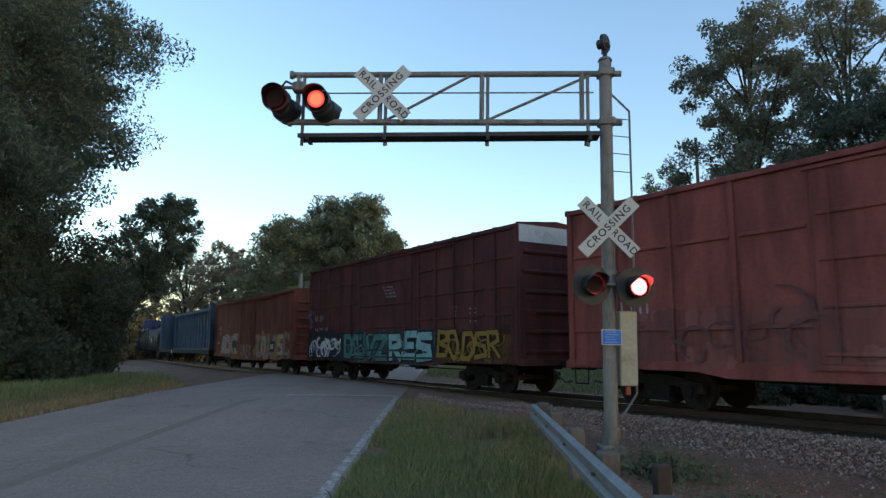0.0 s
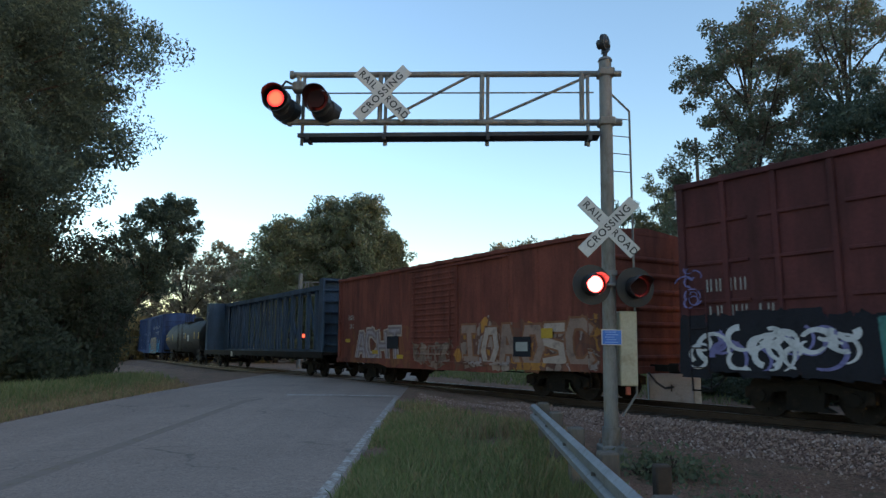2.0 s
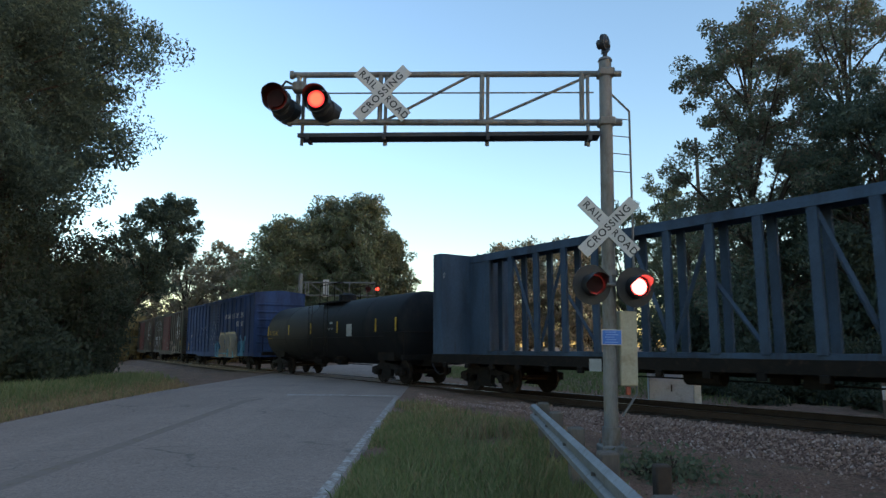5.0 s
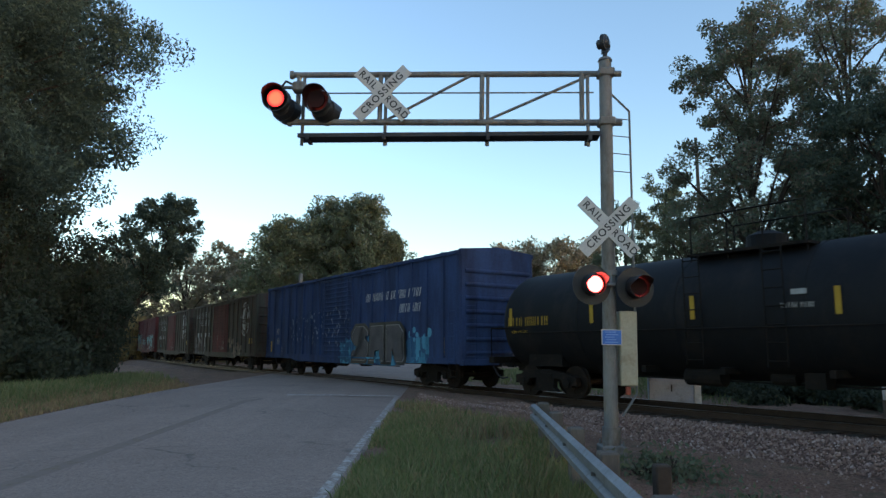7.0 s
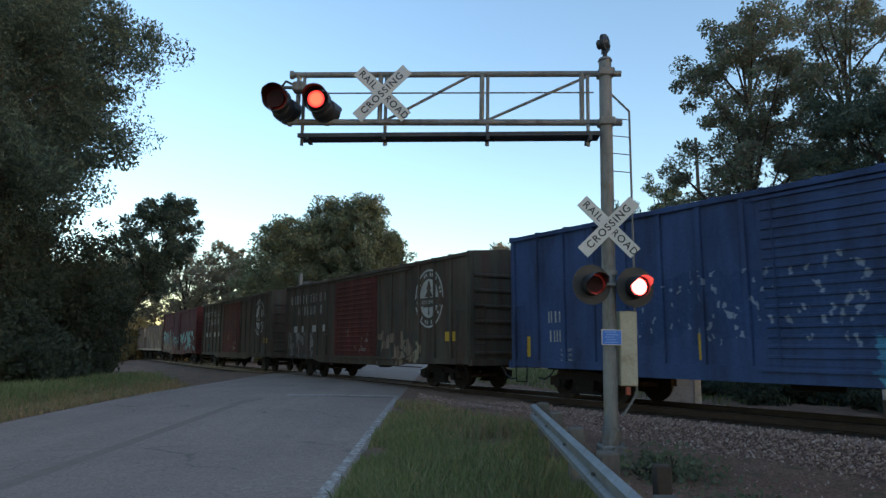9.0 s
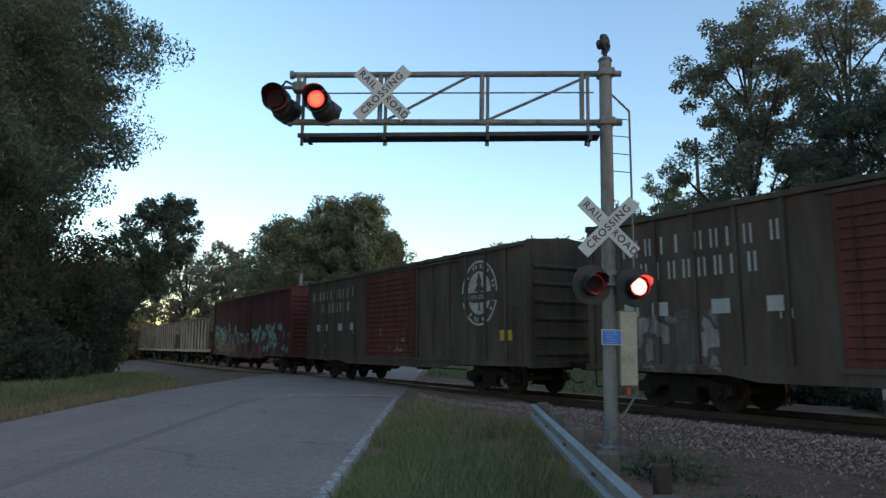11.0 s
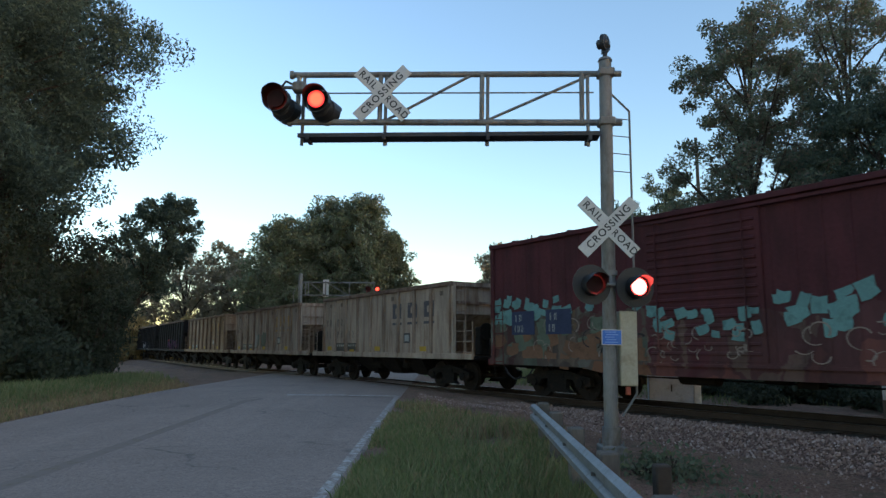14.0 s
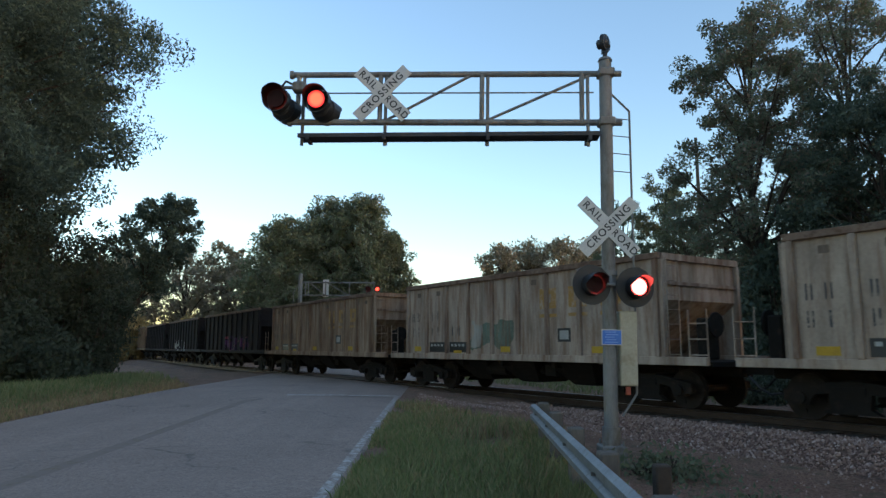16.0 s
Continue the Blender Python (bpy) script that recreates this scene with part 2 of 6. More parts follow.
def box(bm, x0, x1, y0, y1, z0, z1, m=None, bevel=0.0):
    r = bmesh.ops.create_cube(bm, size=1.0)
    t = Matrix.Translation(((x0 + x1) / 2, (y0 + y1) / 2, (z0 + z1) / 2)) @ Matrix.Diagonal((abs(x1 - x0), abs(y1 - y0), abs(z1 - z0), 1))
    bmesh.ops.transform(bm, matrix=(m @ t if m else t), verts=r["verts"])
    if bevel:
        es = list({e for v in r["verts"] for e in v.link_edges})
        bmesh.ops.bevel(bm, geom=es, offset=bevel, segments=1, affect="EDGES")
    return bm


def rod(bm, a, b, r, seg=10, r2=None, caps=True):
    a, b = Vector(a), Vector(b)
    d = b - a
    q = d.to_track_quat("Z", "Y").to_matrix().to_4x4()
    bmesh.ops.create_cone(bm, cap_ends=caps, segments=seg, radius1=r, radius2=r if r2 is None else r2, depth=d.length, matrix=Matrix.Translation((a + b) / 2) @ q)
    return bm


def boxes(*dims, bevel=0.0):
    bm = bmesh.new()
    for d in dims:
        box(bm, *d, bevel=bevel)
    return bm


def rods(*dims, seg=10):
    bm = bmesh.new()
    for a, b, r in dims:
        rod(bm, a, b, r, seg)
    return bm


# ---- the track's plan: its centre line, s metres along it, towards the crossing ----
STEP = 0.5
SS = np.arange(-330.0, 220.0 + STEP, STEP)
CL = np.clip(SS, -118, 30)
HEAD = -0.97218 + 0.00115808 * CL - 0.5 * 4.8725e-6 * CL ** 2 - 1.79808e-7 * CL ** 3 / 3
HEAD = HEAD + np.where(SS < -118, (SS + 118) * 0.0016, 0.0)
TX = np.concatenate([[0], np.cumsum(np.cos((HEAD[1:] + HEAD[:-1]) / 2) * STEP)])
TY = np.concatenate([[0], np.cumsum(np.sin((HEAD[1:] + HEAD[:-1]) / 2) * STEP)])
ZERO = int(np.argmin(abs(SS)))
TX, TY = TX - TX[ZERO] + 6.1256, TY - TY[ZERO] + 13.0531
TX, TY = TX - np.sin(HEAD) * 1.55, TY + np.cos(HEAD) * 1.55


def on_track(s, side=0.0):
    x, y, h = np.interp(s, SS, TX), np.interp(s, SS, TY), np.interp(s, SS, HEAD)
    return x - np.sin(h) * side, y + np.cos(h) * side, h


def smooth_step(a, b, x):
    k = np.clip((x - a) / (b - a), 0, 1)
    return k * k * (3 - 2 * k)


def road_z(y):
    return -0.3 + 0.275 * smooth_step(6, 23, y) - 0.3 * smooth_step(46, 75, y)


NEAR = (SS > -150) & (SS < 80)
PX, PY = TX[NEAR], TY[NEAR]


def track_gap(x, y):
    """Distance from the track's centre line."""
    x, y = np.atleast_1d(x), np.atleast_1d(y)
    out = np.empty(len(x))
    for i in range(0, len(x), 2000):
        out[i:i + 2000] = np.sqrt(((x[i:i + 2000, None] - PX) ** 2 + (y[i:i + 2000, None] - PY) ** 2).min(1))
    return out


def ground_z(x, y):
    x, y = np.atleast_1d(np.asarray(x, float)), np.atleast_1d(np.asarray(y, float))
    off_road = np.maximum(np.maximum(x + 1.2, -9.25 - x), 0)
    z = road_z(y) - 0.05 - 0.22 * smooth_step(0.3, 7, off_road)
    z = z + 0.05 * np.sin(x * 1.3 + y * 0.7) * np.sin(y * 0.9 - x * 0.4) * smooth_step(0, 2, off_road)
    return z


# ---- ground, road ----
def graded(a, b, near, far):
    out, v = [a], a
    while v < b:
        v += max(near, min(far, abs(v) * 0.06))
        out.append(v)
    return np.array(out)


def make_ground():
    xs = np.concatenate([-graded(0.5, 1500, 0.5, 200)[::-1], graded(0.5, 1500, 0.5, 200)])
    ys = np.concatenate([-graded(1.0, 600, 1.5, 200)[::-1], graded(0.0, 2500, 0.5, 300)])
    gx, gy = np.meshgrid(xs, ys)
    gx, gy = gx.ravel(), gy.ravel()
    gz = ground_z(gx, gy)
    w = len(xs)
    faces = [(r * w + c, r * w + c + 1, (r + 1) * w + c + 1, (r + 1) * w + c) for r in range(len(ys) - 1) for c in range(w - 1)]
    tagged(soup("ground", np.stack([gx, gy, gz], 1).tolist(), faces, soil, smooth=True), "brown soil and trampled verge beside the road and track", "ground", kind="structure")


def strip(name, x0, x1, y0, y1, lift, material, cols=1, skew=0.0):
    ys = np.concatenate([np.arange(y0, min(y1, 80), 0.5), np.arange(80, y1, 10)]) if y1 > 80 else np.arange(y0, y1 + 0.01, min(0.5, (y1 - y0) / 2))
    xs = np.linspace(x0, x1, cols + 1)
    v = [(x + skew * (y - 20), y, float(road_z(y)) + lift - 0.0025 * (x + 5.345) ** 2) for y in ys for x in xs]
    w = len(xs)
    f = [(r * w + c, r * w + c + 1, (r + 1) * w + c + 1, (r + 1) * w + c) for r in range(len(ys) - 1) for c in range(w - 1)]
    return soup(name, v, f, material, smooth=True)


make_ground()
tagged(strip("road", -9.2, -1.24, -60, 400, 0.0, asphalt, 20), "worn grey asphalt two-lane road running over the crossing", "road", kind="structure")
tagged(strip("edge_line", -1.42, -1.28, -20, 20.6, 0.009, line_paint, 2, 0.005), "worn white edge line painted on the asphalt", "road marking", kind="structure")
tagged(strip("stop_line", -4.6, -1.42, 20.2, 20.65, 0.014, line_paint, 8), "worn white stop line before the crossing", "road marking", kind="structure")
tagged(strip("far_edge_line", -1.42, -1.28, 38.0, 120, 0.01, line_paint, 2), "white edge line beyond the crossing", "road marking", kind="structure")
tagged(strip("centre_line", -5.42, -5.16, -20, 19.0, 0.003, yellow_line, 2), "nearly worn-away yellow centre line", "road marking", kind="structure")


# ---- track ----
def sweep(name, profile, s0, s1, material, step=2.0, closed=True, parent=None):
    """Carry a cross-section (side, z) along the track."""
    ss = np.arange(s0, s1 + 0.01, step)
    v, k = [], len(profile)
    for s in ss:
        for side, z in profile:
            x, y, _ = on_track(s, side)
            v.append((float(x), float(y), z))
    f = [(i * k + j, i * k + (j + 1) % k, (i + 1) * k + (j + 1) % k, (i + 1) * k + j) for i in range(len(ss) - 1) for j in range(k if closed else k - 1)]
    if closed:
        f += [tuple(range(k)), tuple((len(ss) - 1) * k + j for j in range(k))]
    return soup(name, v, f, material, parent)


tagged(sweep("ballast_bed", [(-3.8, -0.68), (-2.1, -0.2), (2.1, -0.2), (4.6, -0.62)], -300, 200, gravel, 1.0, False), "bed of grey-brown crushed stone under the track", "ballast", kind="structure")
track = thing("railway_track", "single railway track with rusty steel rails on wooden ties", "railway track", kind="structure")
for side in (-0.755, 0.755):
    g = [(side - 0.075, -0.17), (side + 0.075, -0.17), (side + 0.075, -0.155), (side + 0.012, -0.14), (side + 0.012, -0.045), (side + 0.036, -0.035),
         (side + 0.036, -0.004), (side - 0.036, -0.004), (side - 0.036, -0.035), (side - 0.012, -0.045), (side - 0.012, -0.14), (side - 0.075, -0.155)]
    sweep("rail", g, -300, 200, rail_steel, 2.0, True, track)
    sweep("rail_head", [(side - 0.03, -0.003), (side + 0.03, -0.003)], -300, 200, rail_top, 2.0, False, track)
tie_mesh = None
for i in range(160):
    x, y, h = on_track(-58 + i * 0.52)
    if -9.6 < x < -0.4:
        continue
    if tie_mesh is None:
        tie = part("tie", boxes((-0.115, 0.115, -1.3, 1.3, -0.33, -0.165), bevel=0.012), tie_wood, track)
        tie_mesh = tie.data
    else:
        tie = new("tie", tie_mesh)
        tie.parent = track
    tie.matrix_local = pose(float(x), float(y), 0, 0, 0, math.degrees(h))


def stones():
    """Loose crushed stone on the slope of the bed that faces the road."""
    rng = np.random.default_rng(3)
    v, f = [], []
    for k in range(34000):
        s = -16 + 30 * rng.random() ** 1.05
        side = -1.2 - 1.95 * rng.random() if k % 7 else -2.8 - 4.2 * rng.random() ** 1.5
        x, y, _h = on_track(s, side)
        if -9.6 < x < -0.75:
            continue
        z = max(-0.2 - max(0, -side - 2.1) * 0.28, float(ground_z(x, y)[0]) if side < -2.6 else -9.0)
        r = (0.014 + 0.022 * rng.random() ** 1.5) * (1.0 if k % 7 else 0.7)
        p = rng.normal(0, 1, (6, 3)) * 0.25 + np.array([[1, 0, 0], [-1, 0, 0], [0, 1, 0], [0, -1, 0], [0, 0, 1], [0, 0, -1]])
        p = p * r * (0.7 + 0.6 * rng.random(3)) + np.array([x, y, z + r * 0.35])
        b = len(v)
        v.extend(p.tolist())
        f.extend([(b + i, b + j, b + k) for i, j, k in ((0, 2, 4), (2, 1, 4), (1, 3, 4), (3, 0, 4), (2, 0, 5), (1, 2, 5), (3, 1, 5), (0, 3, 5))])
    m, n, l, p = nodes_of("crushed_stone")
    g = n.new("ShaderNodeNewGeometry")
    c = ramp(n, l, g.outputs["Random Per Island"], [(0.0, (0.14, 0.081, 0.06)), (0.45, (0.25, 0.152, 0.117)), (0.85, (0.32, 0.213, 0.17)), (1.0, (0.44, 0.325, 0.275))])
    l.new(c, p.inputs["Base Color"])
    p.inputs["Roughness"].default_value = 0.9
    tagged(soup("ballast_stones", v, f, m), "loose grey and brown crushed stones beside the rails", "stones", kind="stuff")


stones()


# ---- the crossing signal: mast, cantilever arm, lamps and signs ----
FLASH = []


def lens_disc(unit, lit, size, phase):
    """One turning disc: its front glows, its back is dark glass."""
    bm = bmesh.new()
    rod(bm, (0, -0.03, 0), (0, 0.03, 0), 0.158 * size, 28)
    o = part("lens", bm, lit, unit, "red glass lens")
    o.data.materials.append(lens_dark)
    for p in o.data.polygons:
        if p.center.y > -0.029:
            p.material_index = 1
    FLASH.append((o, phase))
    return o


def lamp_unit(parent, x, y, z, turn, tilt, disc, lit, phase, size=1.0):
    bm = bmesh.new()
    back = 0.4 if disc else 0.27
    rod(bm, (0, 0.16, 0), (0, back, 0), 0.16 * size, 20, 0.135 * size)
    rod(bm, (0, back, 0), (0, back + 0.05, 0), 0.135 * size, 20, 0.06 * size)
    r, seg = 0.17 * size, 20
    rings = []
    for i in range(seg):
        a = 2 * math.pi * i / seg
        up = max(0.0, math.sin(a))
        reach = -0.05 - (0.21 if disc else 0.15) * min(1, up * 1.6 + 0.12)
        rings.append([bm.verts.new((math.cos(a) * rr, yy, math.sin(a) * rr)) for rr, yy in ((r, 0.17), (r * 1.03, reach), (r * 0.985, reach), (r * 0.955, 0.17))])
    for i in range(seg):
        p, q = rings[i], rings[(i + 1) % seg]
        for j in range(4):
            bm.faces.new((p[j], p[(j + 1) % 4], q[(j + 1) % 4], q[j]))
    unit = part("flasher_lamp", bm, black_paint, parent, "black flasher housing with a visor")
    unit.matrix_local = pose(x, y, z, tilt, 0, turn)
    if disc:
        bm = bmesh.new()
        rod(bm, (0, 0.1, 0), (0, 0.115, 0), disc, 36)
        part("background_disc", bm, black_paint, unit, "round black background plate")
    lens_disc(unit, lit, size * (0.86 if disc else 0.72), phase)
    return unit


def words(body, size, material, parent, m, depth=0.002):
    cu = bpy.data.curves.new("lettering", "FONT")
    cu.body, cu.size, cu.align_x, cu.align_y, cu.extrude, cu.offset = body, size, "CENTER", "CENTER", depth, 0.0025
    cu.space_character = 1.2
    tmp = bpy.data.objects.new("tmp", cu)
    scene.collection.objects.link(tmp)
    me = bpy.data.meshes.new_from_object(tmp.evaluated_get(bpy.context.evaluated_depsgraph_get()))
    bpy.data.objects.remove(tmp)
    me.materials.clear()
    me.materials.append(material)
    o = new("lettering", me)
    o.parent = parent
    o.matrix_local = m
    return o


def crossbuck(parent, x, y, z, turn=0.0):
    """Two white blades, crossed, lettered as they are read."""
    for angle, body, fwd in ((-45, ("RAIL", "ROAD"), 0.0), (45, ("CROSSING",), -0.012)):
        base = pose(x, y + fwd, z, 0, 0, turn) @ pose(0, 0, 0, 90, 0, 0) @ pose(0, 0, 0, 0, 0, angle)
        bm = boxes((-0.61, 0.61, -0.114, 0.114, -0.003, 0.003))
        b = part("blade", bm, sign_white, parent, "white reflective crossbuck blade")
        b.matrix_local = base
        if len(body) == 2:
            for w, dx in zip(body, (-0.36, 0.36)):
                words(w, 0.17, sign_black, b, pose(dx, 0.0, 0.0045))
        else:
            words(body[0], 0.175, sign_black, b, pose(0, 0, 0.0045))


def build_signal():
    lean = pose(2.67, 11.07, -0.22, 0, 1.0, 0)
    sig = thing("crossing_signal", "grey steel cantilever crossing signal with red flashers beside the road", "crossing signal", lean)
    bm = bmesh.new()
    rod(bm, (0, 0, 0), (0, 0, 6.45), 0.115, 24, 0.105)
    rod(bm, (0, 0, 6.45), (0, 0, 6.5), 0.125, 24, 0.1)
    part("mast", bm, steel, sig, "weathered galvanised steel mast")
    bm = bmesh.new()
    box(bm, -0.2, 0.2, -0.2, 0.2, -0.3, 0.06, bevel=0.02)
    for a in (-0.15, 0.15):
        for b in (-0.15, 0.15):
            rod(bm, (a, b, 0.06), (a, b, 0.13), 0.016, 8)
    part("base_plate", bm, steel, sig)
    part("base_collar", rods(((0, 0, 0.06), (0, 0, 0.34), 0.145), seg=20), steel, sig)
    part("mast_band", rods(((0, 0, 2.75), (0, 0, 2.83), 0.14), ((0, 0, 2.62), (0, 0, 2.66), 0.13), seg=20), steel, sig)
    top, bot, far = 6.23, 5.36, -5.46
    part("arm_chord", rods(((0.27, 0.0, top), (far, 0.42, top + 0.05), 0.052), seg=16), steel, sig, "long steel pipe of the cantilever arm")
    part("arm_chord", rods(((0.27, 0.0, bot), (far, 0.42, bot + 0.05), 0.056), seg=16), steel, sig, "long steel pipe of the cantilever arm")

    def ay(x):
        return 0.42 * x / far, 0.05 * x / far

    def at(x, z):
        a, b = ay(x)
        return (x, a, z + b)
    for x in (-0.4, -2.1, -3.87, -5.33):
        part("arm_strut", rods((at(x, bot), at(x, top), 0.042), seg=12), steel, sig)
        part("arm_strut", rods((at(x + 0.1, bot - 0.42), at(x + 0.1, top - 0.05), 0.03), seg=8), steel, sig)
    for x0, x1 in ((-0.25, -2.0), (-2.3, -3.75)):
        part("arm_brace", rods((at(x0, top - 0.03), at(x1, bot + 0.04), 0.026), seg=10), steel, sig)
    part("wire_conduit", rods((at(-0.2, top - 0.34), at(-5.0, top - 0.34), 0.014), seg=8), steel, sig)
    bm = bmesh.new()
    m = Matrix.Translation((0, 0, 0)) @ pose(0, 0, 0, 0, 0, -math.degrees(math.atan2(0.42, 5.42)))
    for y0 in (-0.16, 0.12):
        box(bm, -5.28, -0.12, y0, y0 + 0.06, bot - 0.27, bot - 0.2, m)
    box(bm, -5.2, -0.12, -0.1, 0.12, bot - 0.262, bot - 0.255, m)
    for i in range(27):
        box(bm, -5.17 + i * 0.19, -5.14 + i * 0.19, -0.16, 0.18, bot - 0.25, bot - 0.23, m)
    part("walkway_grating", bm, dark_steel, sig, "narrow steel maintenance walkway under the arm")
    for x in (-0.3, -2.0, -3.77, -5.1):
        a, b = ay(x)
        part("walkway_bracket", boxes((x - 0.03, x + 0.03, a - 0.18, a + 0.18, bot + b - 0.36, bot + b - 0.28)), dark_steel, sig)
    for z in (top, bot):
        part("chord_clamp", boxes((-0.13, 0.14, -0.13, 0.13, z - 0.07, z + 0.07), bevel=0.02), steel, sig)
    bm = bmesh.new()
    rod(bm, (0, 0, 6.5), (0, 0, 6.62), 0.04, 12)
    turned = pose(-0.02, 0, 6.77, 0, 0, 52)
    for a, b, r, r2 in ((-0.1, -0.06, 0.05, 0.11), (-0.06, 0.0, 0.15, 0.165), (0.0, 0.03, 0.165, 0.05), (0.03, 0.1, 0.085, 0.08)):
        rod(bm, turned @ Vector((0, a, 0)), turned @ Vector((0, b, 0)), r, 24, r2)
    box(bm, -0.05, 0.05, -0.05, 0.06, 6.6, 6.7)
    part("bell", bm, black_paint, sig, "dark round warning bell on the mast's top")
    # ladder
    part("ladder_rail", rods(((0.12, 0.1, 5.9), (0.44, 0.16, 5.62), 0.019), ((0.44, 0.16, 5.62), (0.46, 0.16, 2.9), 0.019), ((0.46, 0.16, 2.9), (0.46, 0.14, 0.85), 0.019), ((0.46, 0.14, 0.85), (0.2, 0.05, 0.5), 0.019), seg=8), steel, sig)
    for i in range(4):
        z = 5.48 - i * 0.31
        part("rung", rods(((0.1, 0.12, z), (0.45, 0.16, z - 0.015), 0.009), seg=6), steel, sig)
    # lamps on the mast
    part("lamp_crossarm", rods(((-0.36, -0.16, 2.6), (0.5, -0.16, 2.57), 0.03), ((0, -0.16, 2.58), (0, -0.1, 2.75), 0.03), seg=10), steel, sig)
    lamp_unit(sig, -0.3, -0.28, 2.58, 11, 0, 0.325, lens_lit, 0)
    lamp_unit(sig, 0.4, -0.28, 2.55, 11, 0, 0.325, lens_lit, 1)
    # lamps at the arm's end
    part("lamp_bracket", rods(((-4.9, 0.3, 6.0), (-5.62, 0.3, 6.0), 0.03), seg=10), steel, sig)
    part("bracket_box", boxes((-5.38, -5.14, 0.1, 0.3, top - 0.36, top - 0.18), bevel=0.03), steel, sig)
    part("lamp_wire", rods(((-5.6, 0.2, 5.95), (-5.5, 0.18, 6.07), 0.02), ((-5.5, 0.18, 6.07), (-5.36, 0.2, 6.0), 0.02), ((-5.6, 0.2, 5.95), (-5.62, 0.2, 5.8), 0.02), seg=6), black_paint, sig)
    for z in (top, bot):
        part("chord_cap", rods(((far - 0.03, 0.42, z + 0.05), (far + 0.03, 0.42, z + 0.05), 0.075), seg=16), steel, sig)
    for x, ph in ((-5.62, 0), (-4.93, 1)):
        lamp_unit(sig, x, 0.02, 5.69, -4, 6, 0, lens_far, ph, 1.3)
        lamp_unit(sig, x + 0.12, 0.42, 5.6, 164, 0, 0, lens_far, ph, 1.3)
    crossbuck(sig, -0.02, -0.13, 3.54)
    crossbuck(sig, -3.83, 0.2, 5.88, -6)
    # blue notice, plates, tan equipment box
    part("notice_board", boxes((-0.165, 0.165, -0.135, -0.13, 1.62, 1.87), bevel=0.002), sign_white, sig, "small blue notice with a white border")
    part("notice_panel", boxes((-0.15, 0.15, -0.139, -0.136, 1.635, 1.855)), sign_blue, sig)
    part("notice_writing", boxes(*[(-0.11 + 0.02 * (k % 2), 0.1 - 0.03 * (k % 3), -0.142, -0.1395, 1.66 + k * 0.04, 1.675 + k * 0.04) for k in range(5)]), surface("pale_blue_writing", (0.2, 0.35, 0.7), (0.25, 0.4, 0.75)), sig)
    part("data_plate", boxes((-0.09, 0.05, -0.125, -0.118, 1.4, 1.6), bevel=0.002), steel, sig)
    part("equipment_box", boxes((0.14, 0.42, -0.1, 0.16, 0.98, 2.17), bevel=0.015), tan_paint, sig, "tall tan metal equipment box")
    part("equipment_box_door", boxes((0.155, 0.405, -0.112, -0.103, 1.0, 2.15), bevel=0.003), tan_paint, sig)
    part("red_fitting", boxes((0.24, 0.31, -0.06, 0.02, 0.84, 0.97), bevel=0.01), surface("faded_red", (0.35, 0.09, 0.06), (0.4, 0.12, 0.08)), sig)
    return sig


signal = build_signal()


def far_signal():
    sig = thing("far_crossing_signal", "distant cantilever crossing signal on the other side of the track", "crossing signal", pose(-9.9, 47, -0.3, 0, 0, 0))
    part("mast", rods(((0, 0, 0), (0, 0, 6.7), 0.14), seg=14), steel, sig)
    for z in (5.2, 6.1):
        part("arm_chord", rods(((0, 0, z), (5.2, 0, z - 0.05), 0.05), seg=8), steel, sig)
    for x in (0.35, 0.55, 1.75, 3.4, 4.6, 5.1):
        part("arm_strut", rods(((x, 0, 5.15), (x, 0, 6.15), 0.04), seg=6), steel, sig)
    for a, b in ((0.6, 1.7), (1.8, 3.3)):
        part("arm_brace", rods(((a, 0, 6.1), (b, 0, 5.2), 0.03), seg=6), steel, sig)
    part("crossbuck_back", boxes((1.55, 1.95, 0.1, 0.11, 5.1, 6.3)), sign_white, sig)
    part("ladder_rail", rods(((-0.15, 0.1, 6.0), (-0.5, 0.1, 5.4), 0.025), ((-0.5, 0.1, 5.4), (-0.5, 0.1, 1.0), 0.025), seg=6), steel, sig)
    lamp_unit(sig, 5.35, -0.1, 5.62, 0, 0, 0, lens_far, 1, 1.3)
    lamp_unit(sig, 4.7, -0.1, 5.62, 0, 0, 0, lens_far, 0, 1.3)
    lamp_unit(sig, -0.45, -0.2, 2.4, 0, 0, 0.3, lens_far, 1, 1.0)
    lamp_unit(sig, 0.35, -0.2, 2.4, 0, 0, 0.3, lens_far, 0, 1.0)


far_signal()


